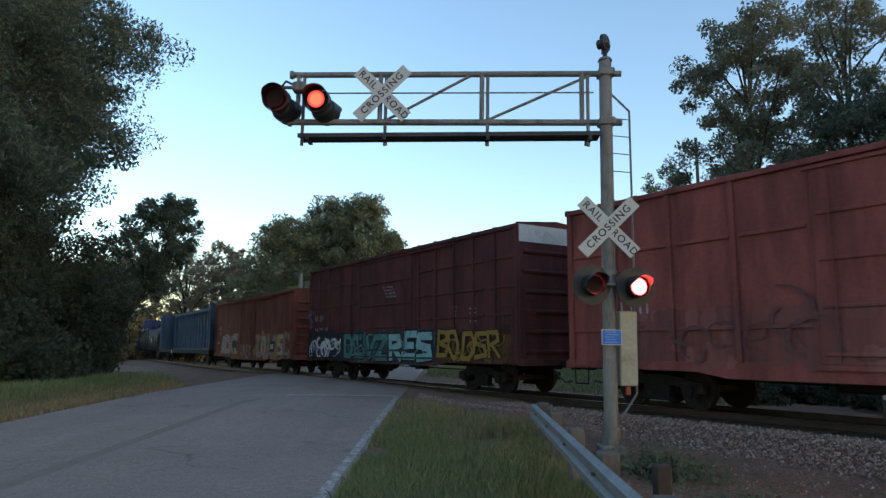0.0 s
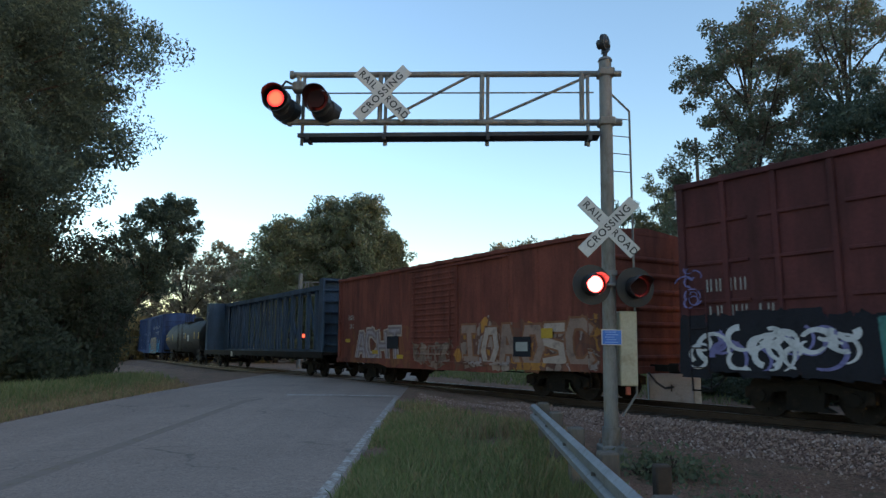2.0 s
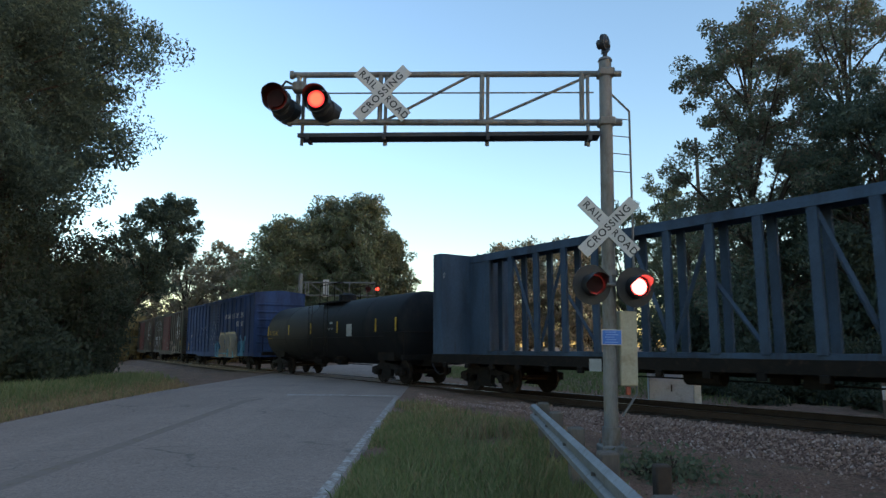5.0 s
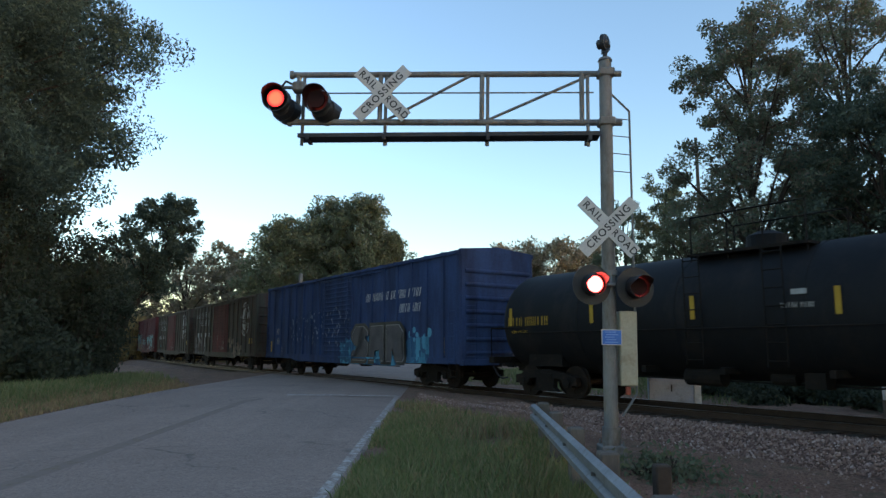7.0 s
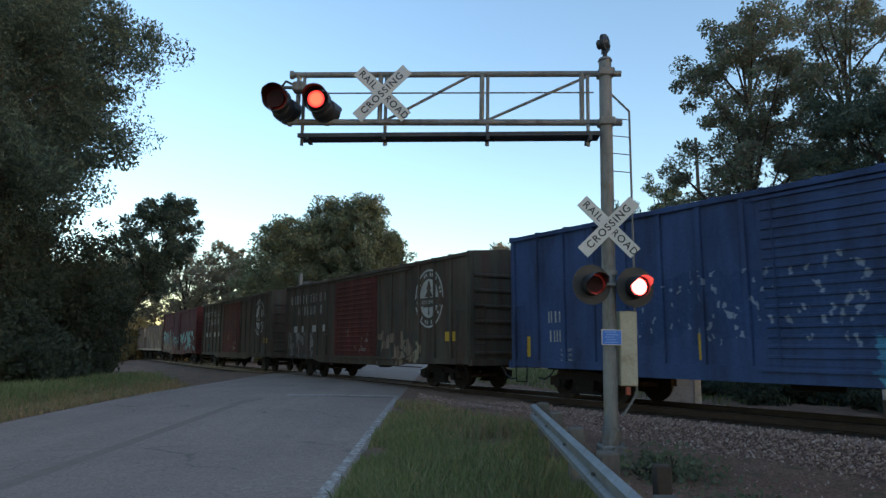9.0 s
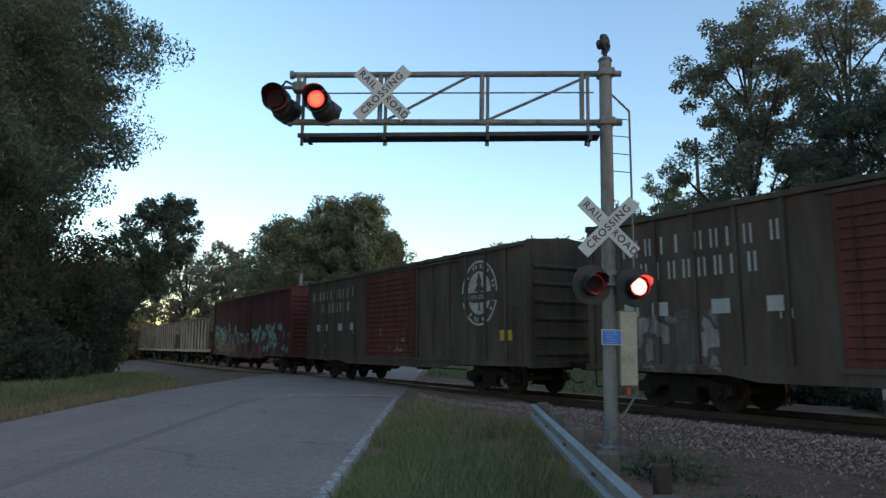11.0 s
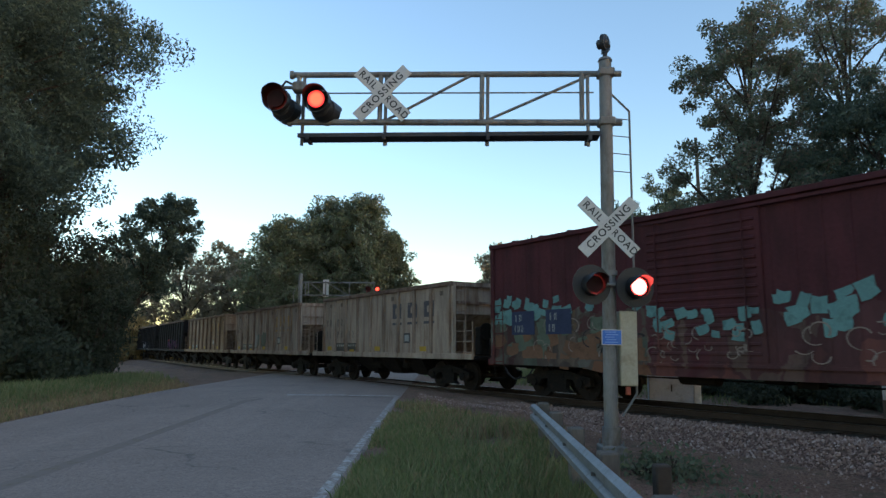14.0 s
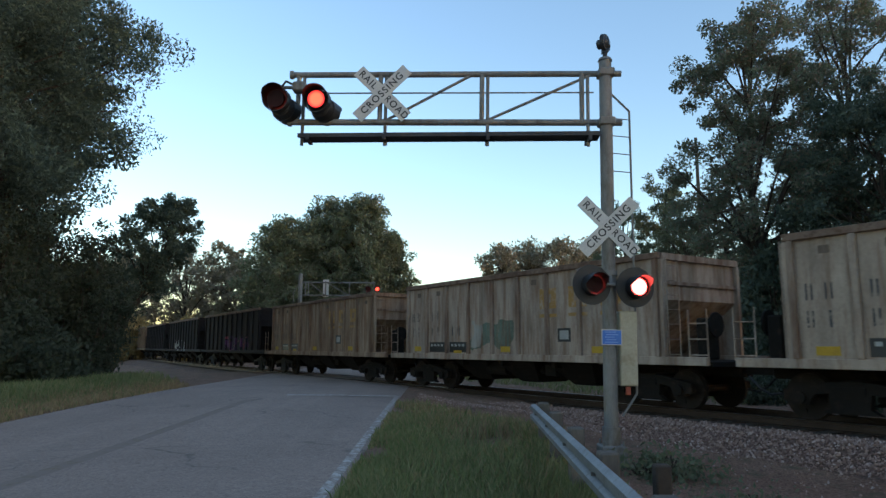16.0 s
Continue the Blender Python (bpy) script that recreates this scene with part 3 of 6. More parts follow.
# ---- guard rail ----
def guard_rail():
    grey_post = surface("grey_weathered_wood", (0.11, 0.095, 0.082), (0.16, 0.14, 0.12), 0.95, 0, 2, 20, (0.12, 0.1, 0.08), 0.4, 0.6, (4, 4, 0.7))
    w = thing("wooden_post", "short dark brown wooden post behind the guard rail", "post", pose(1.93, 6.2, -0.55))
    part("stump", boxes((-0.07, 0.07, -0.07, 0.07, -0.1, 0.9), bevel=0.015), tie_wood, w)
    g = thing("guard_rail", "galvanised steel W-beam guard rail on short wooden posts", "guard rail")
    prof = [(0.0, 0.31), (0.055, 0.27), (0.055, 0.21), (0.0, 0.175), (0.0, 0.135), (0.055, 0.1), (0.055, 0.04), (0.0, 0.0)]
    ys = [12.6, 12.3, 11.6, 9.5, 7.6, 5.5, 3.5, 1.5, -2.5]
    v = []
    for i, y in enumerate(ys):
        x = 1.13 + 0.04 * y
        z = 0.08 - 0.002 * (y - 5)
        for dx, dz in prof:
            v.append((x - dx, y, z + dz * (0.9 if i == 0 else 1)))
        for dx, dz in reversed(prof):
            v.append((x - dx + 0.006, y, z + dz * (0.9 if i == 0 else 1)))
    k = len(prof) * 2
    f = [(i * k + j, i * k + (j + 1) % k, (i + 1) * k + (j + 1) % k, (i + 1) * k + j) for i in range(len(ys) - 1) for j in range(k)] + [tuple(range(k)), tuple(range(len(v) - k, len(v)))]
    soup("beam", v, f, guard_steel, g, "dented galvanised W-shaped beam")
    for y in (11.9, 10.2, 8.3, 6.4, 4.5, 2.0):
        z0 = float(ground_z(1.6, y)[0])
        x = 1.16 + 0.04 * y
        part("post", boxes((x, x + 0.18, y - 0.09, y + 0.09, z0 - 0.3, 0.43), bevel=0.02), grey_post, g, "weathered grey wooden post")
        part("bolt", rods(((x - 0.07, y, 0.23), (x, y, 0.23), 0.018), seg=8), steel, g)


guard_rail()


# ---- equipment beyond the track, poles ----
def cabinet():
    c = thing("signal_cabinet", "grey metal signal cabinet with a pale side panel beyond the track", "cabinet", pose(6.75, 20.2, -0.5, 0, 0, -14))
    part("body", boxes((-0.72, 0.5, -0.45, 0.45, 0.1, 1.25), bevel=0.02), cabinet_grey, c)
    part("side_panel", boxes((0.503, 0.7, -0.46, 0.45, 0.06, 1.25), bevel=0.02), cabinet_white, c)
    part("lid", boxes((-0.74, 0.72, -0.5, 0.48, 1.253, 1.3), bevel=0.02), cabinet_grey, c)
    part("plinth", boxes((-0.74, 0.78, -0.48, 0.48, -0.2, 0.097)), concrete, c)
    part("latch", boxes((-0.12, -0.08, -0.475, -0.453, 0.6, 0.8)), black_paint, c)
    p = thing("meter_post", "short grey post with a small pale box beside the track", "post", pose(11.0, 17.2, -0.55))
    part("post", boxes((-0.06, 0.06, -0.06, 0.06, -0.2, 1.1), bevel=0.01), post_wood, p)
    part("box", boxes((-0.12, 0.06, -0.16, -0.062, 0.62, 0.95), bevel=0.01), cabinet_white, p)
    u = thing("utility_pole", "weathered wooden utility pole among the trees", "utility pole", pose(18.5, 48, -0.5))
    bm = bmesh.new()
    rod(bm, (0, 0, -0.5), (0, 0, 17), 0.17, 12, 0.11)
    part("pole", bm, post_wood, u)
    part("transformer", rods(((0.3, 0, 11.8), (0.3, 0, 12.6), 0.2), seg=14), cabinet_grey, u)


cabinet()
# ---- rolling stock: x forward, y to the far side, z up from the rail tops ----
CARS = []
WHEELS = []
SHARED = {}


def again(name, key, build, material, parent, m=None, label=""):
    """A part whose mesh is shared by all its repeats."""
    if key not in SHARED:
        o = part(name, build(), material, parent, label)
        SHARED[key] = o.data
    else:
        o = new(name, SHARED[key])
        o.parent = parent
        if label:
            o["label"] = label
    if m is not None:
        o.matrix_local = m
    return o


def wheelset_mesh():
    bm = bmesh.new()
    rod(bm, (0, -0.95, 0), (0, 0.95, 0), 0.075, 12)
    for s in (-1, 1):
        rod(bm, (0, s * 0.685, 0), (0, s * 0.715, 0), 0.465, 36)
        rod(bm, (0, s * 0.717, 0), (0, s * 0.80, 0), 0.435, 36)
        rod(bm, (0, s * 0.80, 0), (0, s * 0.86, 0), 0.14, 16)
        for k in range(4):
            a = k * math.pi / 2
            rod(bm, (0.28 * math.cos(a), s * 0.79, 0.28 * math.sin(a)), (0.28 * math.cos(a), s * 0.815, 0.28 * math.sin(a)), 0.05, 8)
    return bm


def frame_mesh():
    """Cast side frame of a truck: arched top, dropped middle, journal boxes and springs."""
    bm = bmesh.new()
    for s in (-1, 1):
        y0, y1 = s * 0.93, s * 1.09
        outline = [(-1.2, 0.36), (-1.2, 0.58), (-0.8, 0.66), (-0.35, 0.74), (0.35, 0.74), (0.8, 0.66), (1.2, 0.58), (1.2, 0.36), (0.72, 0.36), (0.62, 0.5), (0.36, 0.54), (0.33, 0.28), (0.5, 0.18), (-0.5, 0.18), (-0.33, 0.28), (-0.36, 0.54), (-0.62, 0.5), (-0.72, 0.36)]
        a = [bm.verts.new((x, y0, z)) for x, z in outline]
        b = [bm.verts.new((x, y1, z)) for x, z in outline]
        bm.faces.new(a), bm.faces.new(b[::-1])
        for i in range(len(a)):
            bm.faces.new((a[i], a[(i + 1) % len(a)], b[(i + 1) % len(a)], b[i]))
        for x in (-0.2, 0.0, 0.2):
            rod(bm, (x, s * 1.0, 0.26), (x, s * 1.0, 0.54), 0.075, 10)
        for x in (-0.875, 0.875):
            rod(bm, (x, s * 1.02, 0.435), (x, s * 1.16, 0.435), 0.12, 12)
            box(bm, x - 0.16, x + 0.16, s * 0.94, s * 1.1, 0.3, 0.58)
        box(bm, -0.28, 0.28, s * 0.9, s * 1.12, 0.54, 0.66)
    box(bm, -0.22, 0.22, -1.05, 1.05, 0.56, 0.76)
    rod(bm, (0, 0, 0.7), (0, 0, 0.86), 0.28, 16)
    box(bm, -0.45, -0.38, -0.9, 0.9, 0.4, 0.5)
    box(bm, 0.38, 0.45, -0.9, 0.9, 0.4, 0.5)
    return bm


def running_gear(car, L, at_x, sill=0.95):
    for x in (-at_x, at_x):
        t = again("truck", "truck", frame_mesh, underframe, car, pose(x, 0, 0), "grimy cast-steel four-wheel truck")
        for dx in (-0.875, 0.875):
            w = again("wheelset", "wheelset", wheelset_mesh, wheel_steel, t, pose(dx, 0, 0.435))
            WHEELS.append((w, dx))
    for s in (-1, 1):
        def knuckle():
            bm = bmesh.new()
            box(bm, 0, 0.62, -0.08, 0.08, 0.78, 0.94)
            box(bm, 0.6, 0.95, -0.16, 0.05, 0.74, 0.98, bevel=0.04)
            box(bm, 0.78, 1.02, 0.05, 0.16, 0.76, 0.96, bevel=0.03)
            return bm
        again("coupler", "coupler", knuckle, underframe, car, pose(s * (L / 2 - 0.05), 0, 0, 0, 0, 0 if s > 0 else 180))

        def hose():
            bm = bmesh.new()
            pts = [(0.15, -0.35, 0.75), (0.4, -0.38, 0.52), (0.62, -0.36, 0.4), (0.85, -0.33, 0.44)]
            for a, b in zip(pts, pts[1:]):
                rod(bm, a, b, 0.025, 8)
            return bm
        again("brake_hose", "hose", hose, black_paint, car, pose(s * L / 2, 0, 0, 0, 0, 0 if s > 0 else 180))
    part("centre_sill", boxes((-L / 2 + 0.1, L / 2 - 0.1, -0.2, 0.2, 0.72, sill + 0.04)), underframe, car)
    bm = bmesh.new()
    rod(bm, (-1.6, -0.75, 0.72), (-0.7, -0.75, 0.72), 0.19, 14)
    rod(bm, (0.3, -0.6, 0.75), (0.8, -0.6, 0.75), 0.14, 12)
    box(bm, 1.1, 1.5, -0.95, -0.6, 0.58, 0.88)
    rod(bm, (-3.6, -0.55, 0.66), (3.6, -0.5, 0.62), 0.018, 6)
    for x in (-2.4, -0.4, 1.8):
        box(bm, x - 0.06, x + 0.06, -1.3, 1.3, sill - 0.14, sill)
    part("brake_gear", bm, underframe, car, "air tanks, brake rods and cross bearers")


def ladder(car, x, y, z0, z1, material, across="x", width=0.42, step=0.4):
    bm = bmesh.new()
    dx, dy = (width / 2, 0) if across == "x" else (0, width / 2)
    rod(bm, (x - dx, y - dy, z0), (x - dx, y - dy, z1), 0.014, 6)
    rod(bm, (x + dx, y + dy, z0), (x + dx, y + dy, z1), 0.014, 6)
    z = z0 + 0.1
    while z < z1:
        rod(bm, (x - dx, y - dy, z), (x + dx, y + dy, z), 0.013, 6)
        z += step
    return part("ladder", bm, material, car)


def bars(car, x0, z0, height, counts, material, slant=0.0, gap=0.3, name="letter", y=-1.452, wide=0.52):
    """Unreadable or private writing as plain letter-sized bars: counts gives the letters of each word. Read from rear to front on the near side."""
    rng = random.Random(int(x0 * 10 + z0 * 100))
    w, x = height * wide, x0
    for count in counts:
        for _ in range(count):
            side = w * rng.uniform(0.12, 0.2)
            leg = w * rng.uniform(0.2, 0.27)
            pieces = [(side * 0.4, 0, side * 0.4 + leg, height), (w - side * 0.4 - leg, 0, w - side * 0.4, height)] if rng.random() < 0.75 else [(w * 0.36, 0, w * 0.36 + leg * 1.3, height)]
            bm = bmesh.new()
            for a, b, c, d in pieces:
                bm.faces.new([bm.verts.new((x + px + pz * slant, y, z0 + pz)) for px, pz in ((a, b), (c, b), (c, d), (a, d))])
            part(name, bm, material, car)
            x += w + height * gap * 0.5
        x += height * 0.45


def patch(car, name, x0, x1, z0, z1, material, y=-1.458, label=""):
    return part(name, boxes((x0, x1, y, y + 0.006, z0, z1), bevel=0.001), material, car, label)


def freight_car(name, label, L, at_x):
    car = thing(name, label, "freight car", group="cars of the freight train")
    running_gear(car, L, at_x)
    return car


def boxcar(label, front, rear, zs, ze, paint, door_paint=None, posts=16, ribs=8, door=(-1.5, 1.5), shelf=False, top_band=None, smooth=False, door_step=0.19, end_paint=None, roof_paint=None):
    L = front - rear
    car = freight_car("boxcar", label, L, L / 2 - 2.35)
    CARS.append((car, (front + rear) / 2, L / 2 - 2.35))
    W, hl = 1.44, L / 2
    door_paint, end_paint = door_paint or paint, end_paint or paint
    part("body", boxes((-hl + 0.06, hl - 0.06, -W, W, zs, ze), bevel=0.02), paint, car, "weathered steel body shell")
    # side sills, deeper between the trucks
    for s in (-1, 1):
        bm = bmesh.new()
        out = [(-hl, zs + 0.16), (-hl, zs - 0.02), (-hl + 3.7, zs - 0.04), (-hl + 4.4, zs - 0.16), (hl - 4.4, zs - 0.16), (hl - 3.7, zs - 0.04), (hl, zs - 0.02), (hl, zs + 0.16)]
        a = [bm.verts.new((x, s * 1.455, z)) for x, z in out]
        b = [bm.verts.new((x, s * 1.5, z)) for x, z in out]
        bm.faces.new(a), bm.faces.new(b)
        for i in range(len(a)):
            bm.faces.new((a[i], a[(i + 1) % len(a)], b[(i + 1) % len(a)], b[i]))
        part("side_sill", bm, paint, car)
        part("eave_rail", boxes((-hl, hl, s * 1.445, s * 1.52, ze - 0.09, ze + 0.03), bevel=0.012), roof_paint or paint, car)
        # posts
        span = (2 * hl - 0.12) / posts
        for i in range(posts + 1):
            x = -hl + 0.06 + i * span
            if door[0] - 0.1 < x < door[1] + 0.1:
                continue
            w = 0.03 if smooth else 0.055
            d = 1.455 if smooth else 1.505
            if i in (0, posts):
                w, d, x = 0.07, 1.51, x + (0.07 if i == 0 else -0.07)
            part("side_post", boxes((x - w, x + w, s * 1.436, s * d, zs + 0.16, ze - 0.09), bevel=0.008), paint, car)
        if shelf:
            for z in shelf:
                for a, b in ((-hl + 0.1, door[0]), (door[1], hl - 0.1)):
                    n = max(2, int((b - a) / 1.25))
                    for i in range(n):
                        part("side_rib", boxes((a + (b - a) * i / n + 0.12, a + (b - a) * (i + 1) / n - 0.12, s * 1.436, s * 1.49, z - 0.035, z + 0.035), bevel=0.01), paint, car)
        # sliding door with pressed ribs
        d = part("door", boxes((door[0], door[1], s * 1.43, s * 1.5, zs + 0.16, ze - 0.2), bevel=0.01), door_paint, car, "ribbed steel sliding door")
        z = zs + 0.3
        while z < ze - 0.32:
            part("door_rib", boxes((door[0] + 0.1, door[1] - 0.1, s * 1.49, s * 1.535, z, z + 0.075), bevel=0.015), door_paint, d)
            z += door_step
        for x in (door[0] + 0.35, door[1] - 0.35):
            part("door_rod", rods(((x, s * 1.56, zs + 0.2), (x, s * 1.56, ze - 0.25), 0.016), seg=6), door_paint, d)
        for z, reach in ((zs + 0.06, 1.57), (ze - 0.2, 1.55)):
            part("door_track", boxes((door[0] - 0.1, door[1] + 2.6, s * 1.5, s * reach, z, z + 0.06)), paint, car)
    # ends with pressed ribs
    for s in (-1, 1):
        e = part("end_wall", boxes((s * (hl - 0.06), s * (hl - 0.01), -1.47, 1.47, zs, ze + 0.02), bevel=0.01), end_paint, car)
        n, z0 = ribs, zs + 0.32
        for i in range(n):
            z = z0 + (ze - z0 - 0.2) * i / n
            bm = bmesh.new()
            rod(bm, (s * (hl - 0.02), -1.32, z), (s * (hl - 0.02), 1.32, z), 0.075, 8)
            part("end_rib", bm, end_paint, e)
        part("end_sill", boxes((s * (hl - 0.1), s * (hl + 0.12), -1.48, 1.48, zs - 0.06, zs + 0.12), bevel=0.01), end_paint, car)
        ladder(car, s * (hl + 0.08), -1.15, zs + 0.1, zs + 1.9, end_paint, "y")
        ladder(car, s * (hl - 0.45), -1.545, zs - 0.05, zs + 1.7, end_paint, "x")
        part("stirrup_step", rods(((s * (hl - 0.68), -1.5, zs), (s * (hl - 0.66), -1.5, zs - 0.42), 0.016), ((s * (hl - 0.22), -1.5, zs), (s * (hl - 0.24), -1.5, zs - 0.42), 0.016), ((s * (hl - 0.68), -1.5, zs - 0.42), (s * (hl - 0.22), -1.5, zs - 0.42), 0.016), seg=6), underframe, car)
        if top_band:
            part("end_band", boxes((s * (hl + 0.005), s * (hl + 0.02), -1.46, 1.46, ze - 0.5, ze), bevel=0.004), top_band, e, "white-painted band across the end's top")
    bm = bmesh.new()
    rod(bm, (-hl - 0.2, 0.5, zs + 1.4), (-hl - 0.24, 0.5, zs + 1.4), 0.28, 20)
    part("brake_wheel", bm, underframe, car)
    # roof with cross ribs
    bm = bmesh.new()
    def slice_(x0, x1, up):
        prof = [(-1.5, ze), (-1.5, ze + 0.03 + up), (0, ze + 0.17 + up), (1.5, ze + 0.03 + up), (1.5, ze)]
        a = [bm.verts.new((x0, y, z)) for y, z in prof]
        b = [bm.verts.new((x1, y, z)) for y, z in prof]
        bm.faces.new(a), bm.faces.new(b)
        for i in range(5):
            bm.faces.new((a[i], a[(i + 1) % 5], b[(i + 1) % 5], b[i]))
    slice_(-hl, hl, 0)
    n = int(L / 1.05)
    for i in range(n + 1):
        x = -hl + 0.05 + (L - 0.1) * i / n
        slice_(x - 0.045, x + 0.045, 0.03)
    part("roof", bm, roof_paint or paint, car, "ribbed steel roof")
    return car, hl


STROKES = {"D": [[(0, 0), (0, 1), (0.65, 1), (1, 0.7), (1, 0.3), (0.65, 0), (0, 0)]], "I": [[(0.5, 0), (0.5, 1)], [(0.1, 1), (0.9, 1)], [(0.1, 0), (0.9, 0)]],
           "Y": [[(0, 1), (0.5, 0.5), (1, 1)], [(0.5, 0.5), (0.4, 0)]], "Z": [[(0, 1), (1, 1), (0, 0), (1, 0)]], "R": [[(0, 0), (0, 1), (0.9, 1), (1, 0.65), (0.1, 0.45)], [(0.4, 0.45), (1, 0)]],
           "E": [[(1, 1), (0, 1), (0, 0), (1, 0)], [(0, 0.5), (0.8, 0.5)]], "C": [[(1, 0.85), (0.7, 1), (0.2, 1), (0, 0.7), (0, 0.3), (0.2, 0), (0.7, 0), (1, 0.15)]],
           "A": [[(0, 0), (0.4, 1), (0.6, 1), (1, 0)], [(0.2, 0.4), (0.8, 0.4)]], "M": [[(0, 0), (0, 1), (0.5, 0.4), (1, 1), (1, 0)]], "S": [[(1, 1), (0.1, 1), (0, 0.6), (0.9, 0.45), (1, 0.1), (0, 0)]],
           "T": [[(0, 1), (1, 1)], [(0.5, 1), (0.5, 0)]], "B": [[(0, 0), (0, 1), (0.8, 0.95), (0.9, 0.65), (0.1, 0.52), (1, 0.35), (0.9, 0.02), (0, 0)]], "V": [[(0, 1), (0.45, 0), (1, 1)]],
           "O": [[(0.3, 0), (0, 0.4), (0.2, 1), (0.8, 1), (1, 0.5), (0.7, 0), (0.3, 0)]], "H": [[(0, 0), (0, 1)], [(1, 0), (1, 1)], [(0, 0.5), (1, 0.5)]]}


def piece(car, shapes, x0, x1, z0, z1, fills, edge, y=-1.512, seed=1, fat=0.25):
    """Sprayed letter-like shapes: fat strokes over a wider outline."""
    rng = random.Random(seed)
    n = len(shapes)
    pitch = (x1 - x0) / n
    for k, ch in enumerate(shapes):
        w, hh = pitch * rng.uniform(0.68, 0.84), (z1 - z0) * rng.uniform(0.85, 1.0)
        tilt, base = rng.uniform(-0.15, 0.15), z0 + rng.uniform(0, 0.12) * (z1 - z0)
        for grow, dy, material, name in ((1.5, 0.0, edge, "graffiti_outline"), (1.0, -0.006, fills[k % len(fills)], "graffiti_letter")):
            r = fat * min(w, hh) * 0.5 * grow
            bm = bmesh.new()
            j = 0
            for line in STROKES[ch]:
                pts = [Vector((x0 + pitch * k + pitch * 0.1 + px * w + tilt * pz, 0, base + pz * hh)) for px, pz in line]
                for a, b in zip(pts, pts[1:]):
                    d = (b - a).normalized()
                    nn = Vector((-d.z, 0, d.x)) * r
                    a2, b2 = a - d * r * 0.8, b + d * r * 0.8
                    off = y + dy - 0.0006 * j
                    j += 1
                    q = [bm.verts.new((p.x, off, p.z)) for p in (a2 + nn, b2 + nn, b2 - nn, a2 - nn)]
                    bm.faces.new(q)
            o = part(name, bm, material, car)
            o.modifiers.new("depth", "SOLIDIFY").thickness = 0.0004


def blots(car, count, span, height, material, seed, size=0.22, y=-1.459):
    """Ragged squarish dabs of sprayed paint; height gives the lowest and highest z at a share of the span."""
    rng = random.Random(seed)
    for i in range(count):
        k = rng.random()
        x, (a, b) = span[0] + k * (span[1] - span[0]), height(k)
        z, turn = rng.uniform(a, b), rng.uniform(-0.35, 0.35)
        w, hh = size * rng.uniform(0.45, 1.0), size * rng.uniform(0.4, 0.9)
        bm, rim = bmesh.new(), []
        for px, pz in ((-1, -1), (0, -1.1), (1, -0.9), (1.1, 0), (1, 1), (0.1, 0.9), (-1, 1), (-0.95, 0)):
            px, pz = px * w * rng.uniform(0.72, 1.0), pz * hh * rng.uniform(0.72, 1.0)
            rim.append(bm.verts.new((x + px * math.cos(turn) - pz * math.sin(turn), y - 0.00004 * i, z + px * math.sin(turn) + pz * math.cos(turn))))
        bm.faces.new(rim)
        part("graffiti_dab", bm, material, car)


def swirls(car, count, span, height, material, seed, y, size=0.26, fat=1.0):
    """Thin sprayed arcs and hooks."""
    rng = random.Random(seed)
    for i in range(count):
        v, f = [], []
        x, z, r, a = rng.uniform(*span), rng.uniform(*height), size * rng.uniform(0.5, 1.2), rng.uniform(0, 6.28)
        sweep_by, wide, grow = rng.choice((-1, 1)) * rng.uniform(1.6, 4.6), rng.uniform(0.016, 0.034) * fat, rng.uniform(-0.5, 0.6)
        for j in range(13):
            k = j / 12
            b, rr = a + sweep_by * k, r * (1 + grow * k)
            for q in (rr - wide * (1.1 - k * 0.6), rr + wide * (1.1 - k * 0.6)):
                v.append((x + q * math.cos(b), y - 0.00005 * i, max(0.92, z + q * 0.8 * math.sin(b))))
            if j:
                e = len(v) - 4
                f.append((e, e + 1, e + 3, e + 2))
        soup("graffiti_swirl", v, f, material, car)


def spray_paint(name, c):
    return surface(name, c, tuple(min(1, x * 1.25) for x in c), 0.75, 0, 1.6, 22, tuple(x * 0.55 for x in c), 0.4, 0.05)


# colours sprayed on the cars
WHITE, BLACKISH, TEAL, PALE, YEL, PINK, ORANGE = (0.5, 0.5, 0.5), (0.02, 0.02, 0.025), (0.06, 0.2, 0.2), (0.25, 0.42, 0.42), (0.4, 0.3, 0.04), (0.35, 0.25, 0.25), (0.42, 0.2, 0.05)


